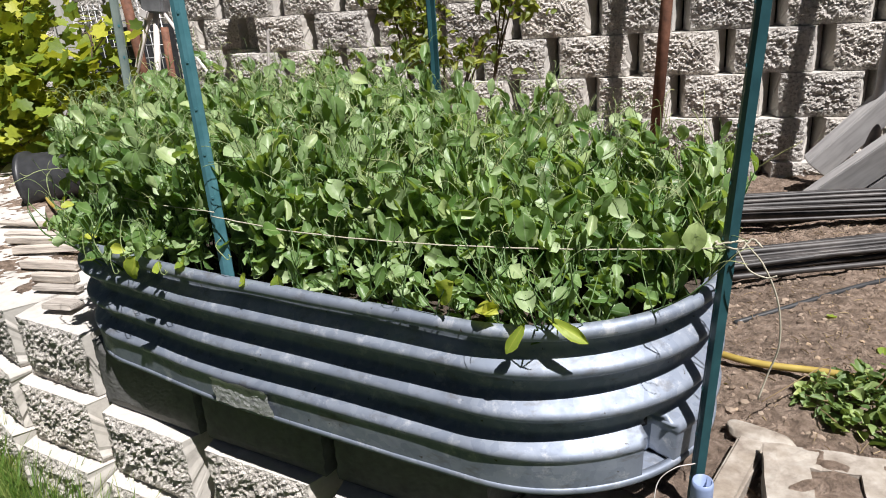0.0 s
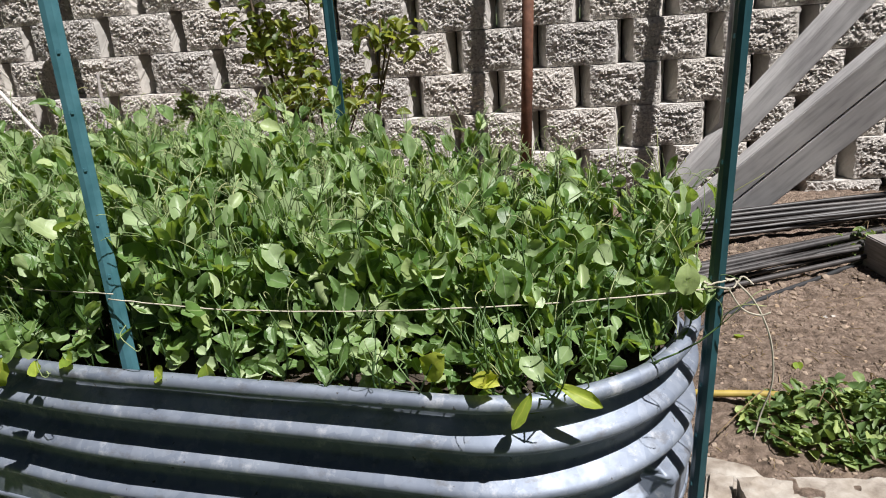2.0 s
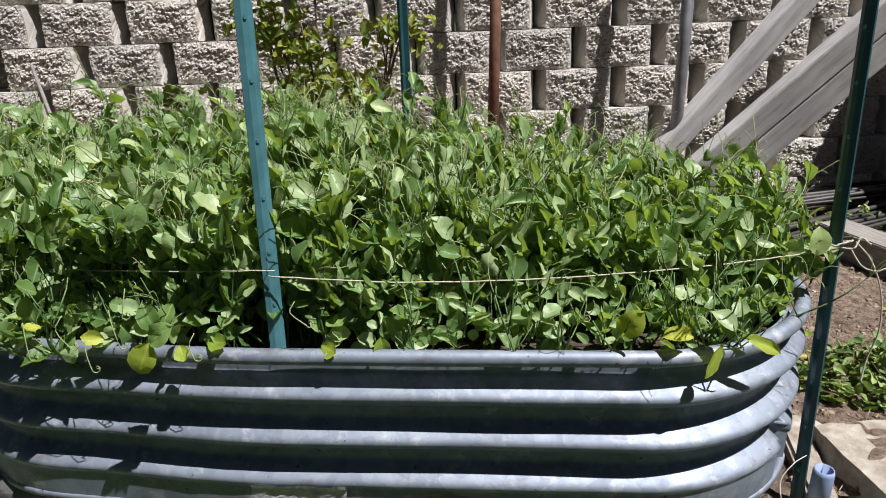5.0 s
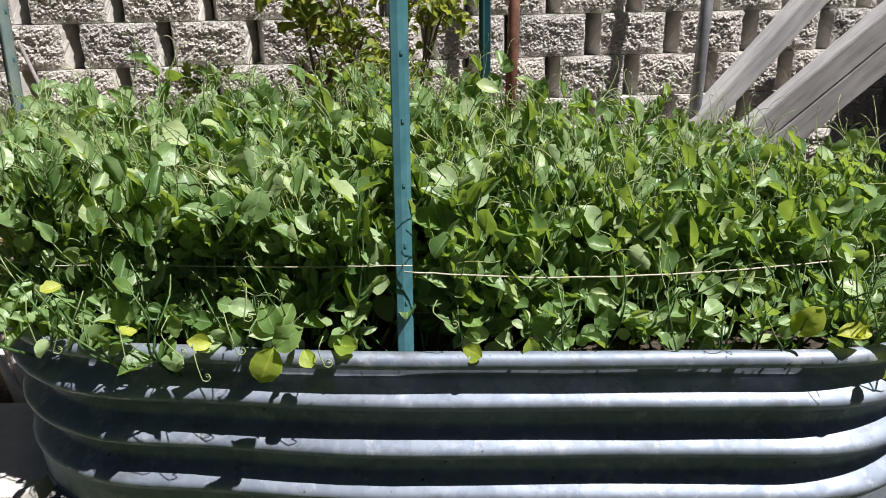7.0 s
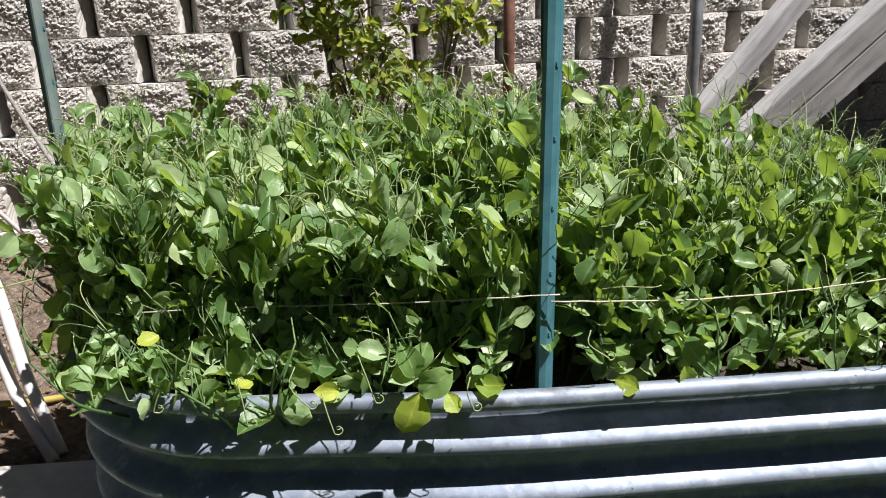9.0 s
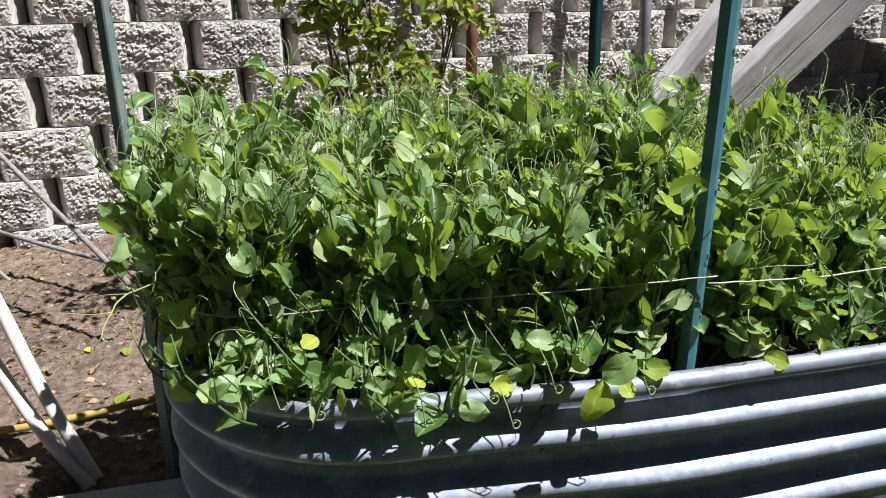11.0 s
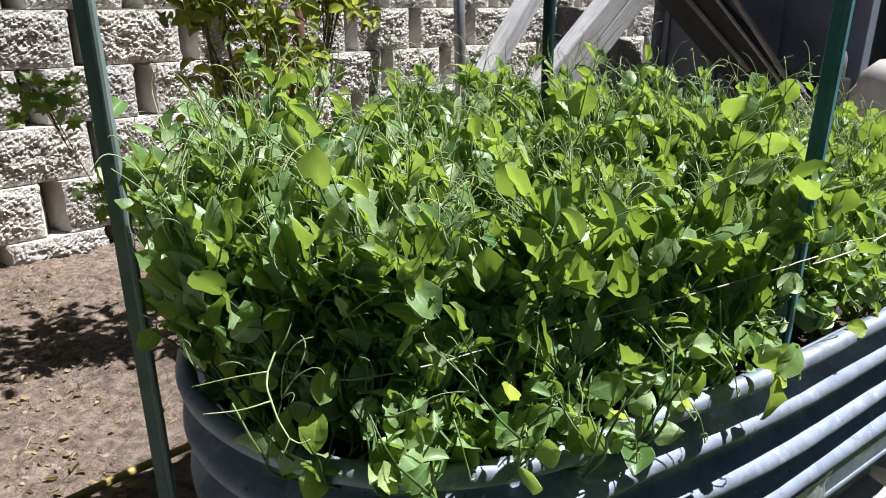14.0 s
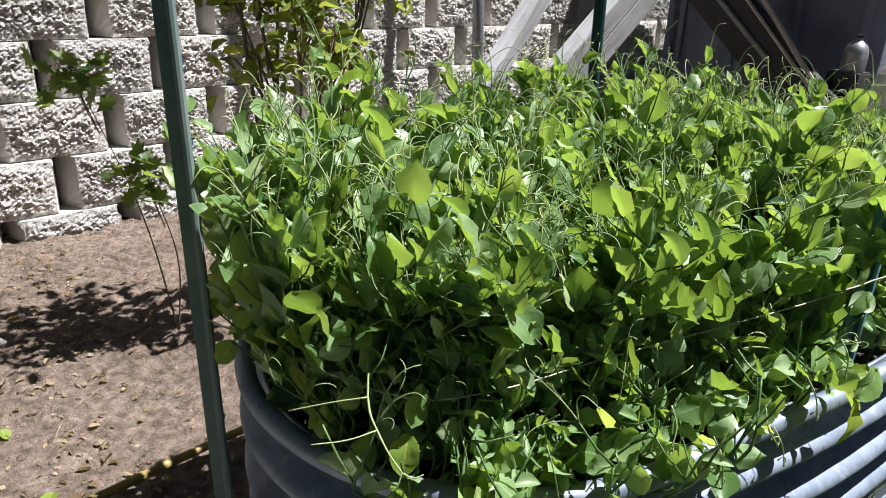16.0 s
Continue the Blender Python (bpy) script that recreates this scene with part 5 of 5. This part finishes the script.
# roots and grass hanging in the shade under the tank
def hanging(name, label, category, at, count, length, spread, radius, mat, seed):
    r = random.Random(seed)
    tuft = Heap()
    b = Vector(at)
    for _ in range(count):
        p = b + Vector((r.uniform(-spread, spread), r.uniform(-0.01, 0.01), 0))
        e = p + Vector((r.uniform(-spread, spread), -r.uniform(0, 0.02), -length * r.uniform(0.6, 1)))
        v, f = tube_arrays(spline([p, p.lerp(e, 0.5) + Vector((r.uniform(-.01, .01), -0.008, 0)), e], 4), radius, 3, radius * 0.4)
        tuft.add(v, f)
    thing(name, label, category, kind="stuff", data=tuft.mesh(name, mat))


hanging("dry_grass_tuft", "dry grass hanging in a joint of the low wall", "grass", (-0.9, 0.925, -0.11), 26, 0.16, 0.018, 0.0012, M_STRAW, 1)
hanging("pale_sprout", "thin pale sprout on the shaded wall", "sprout", (-1.085, 0.922, -0.16), 3, 0.065, 0.004, 0.0013, M_TENDRIL, 2)
hanging("bare_roots", "pale bare roots hanging under the tank", "roots", (-1.29, 0.925, -0.17), 9, 0.09, 0.035, 0.0012, M_TENDRIL, 3)
hanging("bent_wire", "short pale bent wire under the tank", "wire", (-0.62, 0.92, -0.13), 1, 0.05, 0.02, 0.002, M_PVC, 4)
for k, (x, y, z, size) in enumerate(((-1.42, 0.9, -0.26, 0.045), (-1.40, 0.9, -0.275, 0.035), (-1.44, 0.895, -0.285, 0.03), (-1.37, 0.9, -0.27, 0.03))):
    thing("wall_weed", "yellow-green weed leaf growing from the wall joint", "weed", "weed leaves in the wall joint", at=pose(x, y, z, 50 + 20 * k, 15 * k, 70 * k) @ Matrix.Diagonal((size, size, size, 1)), data=yellow_meshes[k])

blades = Heap()
for k in range(26000):
    x = rg.uniform(-3.6, -1.3) if k < 8000 or k >= 20000 else rg.uniform(-5.5, 2.0)
    foot = 0.76 + max(0.0, -2.0 - x) * 0.45
    y = rg.uniform(foot - 0.4, foot) if k >= 20000 else rg.uniform(0.1 if k < 8000 else -1.6, foot)
    h, a = rg.uniform(0.05, 0.15), rg.uniform(0, 6.28)
    w, lean = rg.uniform(0.0015, 0.003), Vector((rg.uniform(-.05, .05), rg.uniform(-.05, .05), 0))
    if k >= 20000:                        # uncut along the foot of the wall
        h, lean = rg.uniform(0.14, 0.3), lean * 2
    s = Vector((math.cos(a), math.sin(a), 0)) * w
    b = Vector((x, y, -0.6))
    mid = b + lean * 0.4 + Vector((0, 0, h * 0.6))
    blades.add([b - s, b + s, mid - s * .7, mid + s * .7, b + lean * 1.3 + Vector((0, 0, h))], [(0, 1, 3, 2), (2, 3, 4)])
thing("lawn_grass", "uncut green grass below the block wall", "grass", kind="stuff", data=blades.mesh("lawn_grass", M_GRASS, False))


# ---- far things ----
# shed walls coloured as if shaded; they also shade the block wall's end
shed = tagged(new("shed"), "shed beyond the wall with deep shade put into its dark grey colour", "shed")
for m, size in ((pose(1.9, 2.75, -0.15), (0.08, 1.3, 1.75)), (pose(3.36, 3.32, -0.15), (3.0, 0.08, 1.75)), (pose(4.9, 2.75, -0.15), (0.08, 1.3, 1.75))):
    part("wall", bm_mesh("wall", box_bm(*size, 0.004, 1), M_SHED_SHADE), shed, m=m)
for k in range(4):
    part("batten", bm_mesh("batten", box_bm(0.02, 0.04, 1.75, 0.003, 1), M_SHED_SHADE), shed, m=pose(1.85, 2.2 + 0.36 * k, -0.15))
# unseen roof, its height chosen for the shadow on the block wall
part("shade_roof", bm_mesh("shade_roof", box_bm(3.3, 1.6, 0.06, 0.004, 1), M_DARKWOOD), shed, m=pose(3.42, 2.75, 1.6))
# added out of view behind the camera, to dim reflections in the steel
closing = tagged(new("wall_unseen_backdrop", bm_mesh("wall_unseen_backdrop", box_bm(24, 0.15, 2.4, 0.01, 1), M_GREYWOOD)), "unseen plain weathered wooden wall added to darken what the tank reflects", "wall", kind="structure")
closing.location = (0, -4.5, -0.6)
n = 24
prof = [(0.0, 0.0), (0.17, 0.0), (0.19, 0.03), (0.2, 0.3), (0.19, 0.5), (0.16, 0.6), (0.1, 0.655), (0.0, 0.675)]
pv = [(r * math.cos(2 * math.pi * k / n), r * math.sin(2 * math.pi * k / n), z) for r, z in prof for k in range(n)]
pf = [(j * n + k, j * n + (k + 1) % n, (j + 1) * n + (k + 1) % n, (j + 1) * n + k) for j in range(len(prof) - 1) for k in range(n)]
thing("white_barrel", "dusty white plastic barrel with a domed top by the shed", "barrel", at=pose(1.6, 1.8, -0.1), data=mesh_from("white_barrel", pv, pf, M_PVC, smooth=True))

pot_prof = [(0.0, 0.0), (0.105, 0.0), (0.135, 0.25), (0.15, 0.25), (0.15, 0.275), (0.14, 0.275), (0.128, 0.245), (0.1, 0.012), (0.0, 0.012)]
n = 28
pv = [(r * math.cos(2 * math.pi * k / n), r * math.sin(2 * math.pi * k / n), z) for r, z in pot_prof for k in range(n)]
pf = [(j * n + k, j * n + (k + 1) % n, (j + 1) * n + (k + 1) % n, (j + 1) * n + k) for j in range(len(pot_prof) - 1) for k in range(n)]
thing("plant_pot", "empty black plastic plant pot lying on its side", "plant pot", at=pose(-3.1, 1.92, 0.15, 0, -97, 38), data=mesh_from("plant_pot", pv, pf, M_BLACKPOT, smooth=True))

stand = tagged(new("folding_stand"), "white tubular folding stand beside the block wall", "stand")
stand.location = (-3.18, 2.58, -0.05)
for a, b, r in (((-0.03, 0, 0.92), (-0.72, 0.02, 0.0), 0.015), ((0.0, 0, 0.9), (-0.1, -0.12, 0.0), 0.016), ((0.05, 0, 0.9), (0.72, 0.1, -0.1), 0.009), ((0.02, 0.03, 0.95), (0.0, 0.06, 1.5), 0.018)):
    part("tube_leg", tube_mesh("tube_leg", [a, b], r, M_PVC, 10), stand)
part("hub", bm_mesh("hub", box_bm(0.13, 0.09, 0.11, 0.012, 2), M_PIPE), stand, m=pose(0.0, 0, 0.89, 0, 8, 20))
part("clamp", bm_mesh("clamp", box_bm(0.05, 0.12, 0.05, 0.006, 2), M_PVC), stand, m=pose(-0.06, -0.01, 0.87, 0, 30, 20))
for k, (x, y, w, tilt, h) in enumerate(((-4.35, 2.95, 0.16, 12, 1.5), (-4.65, 3.0, 0.2, -8, 1.45), (-4.95, 3.05, 0.2, 4, 1.5))):
    thing("pale_board", "pale weathered board leaning behind the vine", "board", "boards behind the vine", at=pose(x, y, -0.02, -6, tilt, 4), data=bm_mesh("pale_board", box_bm(w, 0.03, h, 0.004, 1), M_SIDING))
cage = tagged(new("wire_cage"), "rusty wire mesh cage beside the block wall", "wire cage")
cage.location = (-3.85, 2.85, -0.0)
for k in range(13):
    part("upright_wire", tube_mesh("upright_wire", [(-0.36 + 0.06 * k, 0, 0), (-0.36 + 0.06 * k, 0, 0.92)], 0.003, M_WIRE, 5), cage)
for k in range(12):
    part("cross_wire", tube_mesh("cross_wire", [(-0.37, 0, 0.06 + 0.075 * k), (0.37, 0, 0.06 + 0.075 * k)], 0.003, M_WIRE, 5), cage)
# plain black box added to fill the dark gap behind the cage
thing("dark_backing", "plain dark box added behind the wire cage", "crate", at=pose(-4.12, 3.08, -0.03, 0, 0, 3), data=bm_mesh("dark_backing", box_bm(0.55, 0.3, 0.8, 0.015, 2), M_BLACKPOT))
pipe_thing((-3.62, 2.78, -0.1), (-3.72, 2.8, 1.3), 0.03, M_RUST, "rust-brown steel pipe standing by the wire cage")
pipe_thing((-3.42, 2.76, -0.1), (-3.41, 2.8, 0.76), 0.022, M_RUST, "short rust-brown pipe stub by the folding stand")
rs = random.Random(8)
for k in range(8):
    u = (k + rs.uniform(-0.25, 0.25)) / 7
    a, b = Vector((-1.93 - 1.05 * u, 0.96 + 0.46 * u, 0)), Vector((-1.82 - 0.8 * u, 1.0 + 0.52 * u, 0))
    d, c = b - a, (a + b) / 2
    thing("wood_strip", "bleached split strip of wood lying on the wall top", "wood strip", "wood strips on the wall top",
          at=pose(c.x, c.y, 0.03 + rs.uniform(0, 0.01), rs.uniform(-8, 8), rs.uniform(-2, 2), math.degrees(math.atan2(d.y, d.x)) + rs.uniform(-5, 5)),
          data=bm_mesh("wood_strip", box_bm(d.length * rs.uniform(0.85, 1.2), rs.uniform(0.03, 0.06), rs.uniform(0.014, 0.03), 0.004, 1, 0.003, k), M_STRIP))


# ---- small things by the shed ----
thing("timber_block", "dark upright timber block in the shade by the shed", "timber", at=pose(1.63, 2.13, -0.13), data=bm_mesh("timber_block", box_bm(0.13, 0.15, 0.585, 0.006, 2), M_DARKWOOD))
jug = thing("plastic_jug", "pale plastic jug on a dark timber block, shade put into its grey colour", "jug", at=pose(1.63, 2.12, 0.455, 0, 0, 30))
JW = [(0.048, 0.0), (0.055, 0.006), (0.055, 0.09), (0.045, 0.12), (0.022, 0.14), (0.016, 0.145), (0.016, 0.155)]
jn = 18
jv = [(r * math.cos(2 * math.pi * k / jn), r * math.sin(2 * math.pi * k / jn), z) for r, z in JW for k in range(jn)]
jf = [(j * jn + k, j * jn + (k + 1) % jn, (j + 1) * jn + (k + 1) % jn, (j + 1) * jn + k) for j in range(len(JW) - 1) for k in range(jn)]
# grey pipe material dims body and handle, as shade would a pale jug
part("body", mesh_from("body", jv, jf + [tuple(range(jn))[::-1]], M_PIPE, smooth=True), jug)
part("handle", tube_mesh("handle", spline([(0.02, 0, 0.14), (0.055, 0, 0.142), (0.062, 0, 0.11), (0.05, 0, 0.085)], 6), 0.007, M_PIPE, 8), jug)
part("cap", bm_mesh("cap", box_bm(0.036, 0.036, 0.018, 0.006, 2), M_BLACKPOT), jug, m=pose(0, 0, 0.152))


# ---- block walls ----
def block_mesh(seed, width=0.325, split=1.0):
    """A split-faced wedge block: rough front, smooth slanting sides, base at z = 0, front at y = 0."""
    nx, nz, h = 46, 30, COURSE - 0.004
    verts, faces, mats = [], [], []
    hw = width / 2
    for j in range(nz):
        for i in range(nx):
            u, w = i / (nx - 1), j / (nz - 1)
            edge = min(u, 1 - u, w, 1 - w) * 5
            amp = min(1, 0.25 + edge)
            q = Vector((u * 5 + seed * 7, w * 4, seed * 3))
            d = 0.009 * noise.noise(q) + 0.006 * noise.noise(q * 2.7) + 0.008 * noise.noise(q * 6.1) + 0.009 * noise.noise(q * 11.3)
            x = -hw + width * u + (0.012 * noise.noise(Vector((w * 6, seed * 5, 1))) if i in (0, nx - 1) else 0)
            verts.append((x, -0.012 * amp - d * amp * split, h * w))
    for j in range(nz - 1):
        for i in range(nx - 1):
            faces.append((j * nx + i, j * nx + i + 1, (j + 1) * nx + i + 1, (j + 1) * nx + i))
            mats.append(0)
    o = len(verts)
    back = [(0.2005, 0.12), (0.185, 0.3), (-0.185, 0.3), (-0.2005, 0.12)]
    verts += [(x, y, 0) for x, y in back] + [(x, y, h) for x, y in back]
    rb, rt = [nx * j + nx - 1 for j in range(nz)], [nx * j for j in range(nz)]
    faces.append((*[rb[j] for j in range(nz)][::-1], o, o + 4)[::1])
    mats.append(1)
    faces.append((*rt, o + 7, o + 3))
    mats.append(1)
    for a, b in ((0, 1), (1, 2), (2, 3)):
        faces.append((o + a, o + b, o + 4 + b, o + 4 + a))
        mats.append(1)
    faces.append((*[(nz - 1) * nx + i for i in range(nx)], o + 4, o + 5, o + 6, o + 7))
    mats.append(1)
    faces.append((*[i for i in range(nx)][::-1], o + 3, o + 2, o + 1, o))
    mats.append(1)
    me = mesh_from("block", verts, faces, [M_SPLIT if split > 0.5 else M_SHADECAST, M_CAST if split > 0.5 else M_SHADECAST], face_mats=mats)
    return me


BLOCKS = [block_mesh(k) for k in range(10)]
# flattened, darkened block: the shadow under the tank is built into it
SHADED_BLOCK = block_mesh(20, 0.375, 0.1)
back_wall = tagged(new("wall_north"), "tall retaining wall of grey split-faced concrete blocks", "block wall", kind="structure")
rb = random.Random(9)
for k in range(-1, 7):
    z = WALL_Z0 + COURSE * k
    shift = 0.203 if k % 2 == 0 else 0.0
    for i in range(-13, 14):
        x = -0.43 + 0.403 * i + shift
        m = pose(x, wall_y(x, z) + rb.uniform(-0.006, 0.006), z, 0, 0, (8 if x > -3.1 else 0) + rb.uniform(-1, 1))
        part("block", BLOCKS[rb.randrange(10)], back_wall, m=m)

front_wall = tagged(new("wall_south"), "low retaining wall of grey split-faced concrete blocks above the lawn", "block wall", kind="structure")
for k in range(3):
    z = 0.03 - COURSE * (k + 1)
    y = 0.89 - 0.042 * k
    x = -1.816
    start = x
    while x < (-0.25 if k == 0 else 3.5):
        # top course below the tank gets the block with painted-in shadow
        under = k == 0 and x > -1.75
        part("block", SHADED_BLOCK if under else BLOCKS[rb.randrange(10)], front_wall, "block face with the tank's shadow put into its dark, smooth finish" if under else "", m=pose(x, y + rb.uniform(-0.008, 0.008), z, 0, 0, rb.uniform(-1, 1)))
        x += PITCH
    x, a = start, 0.0
    for turn in (-12, -24, -30, -32, -34, -36, -38, -40):   # the low wall curves back past the tank
        mid_turn = (a + turn) / 2
        x, y, a = x - PITCH * math.cos(radians(mid_turn)), y - PITCH * math.sin(radians(mid_turn)), turn
        part("block", BLOCKS[rb.randrange(10)], front_wall, m=pose(x, y, z, 0, 0, a))
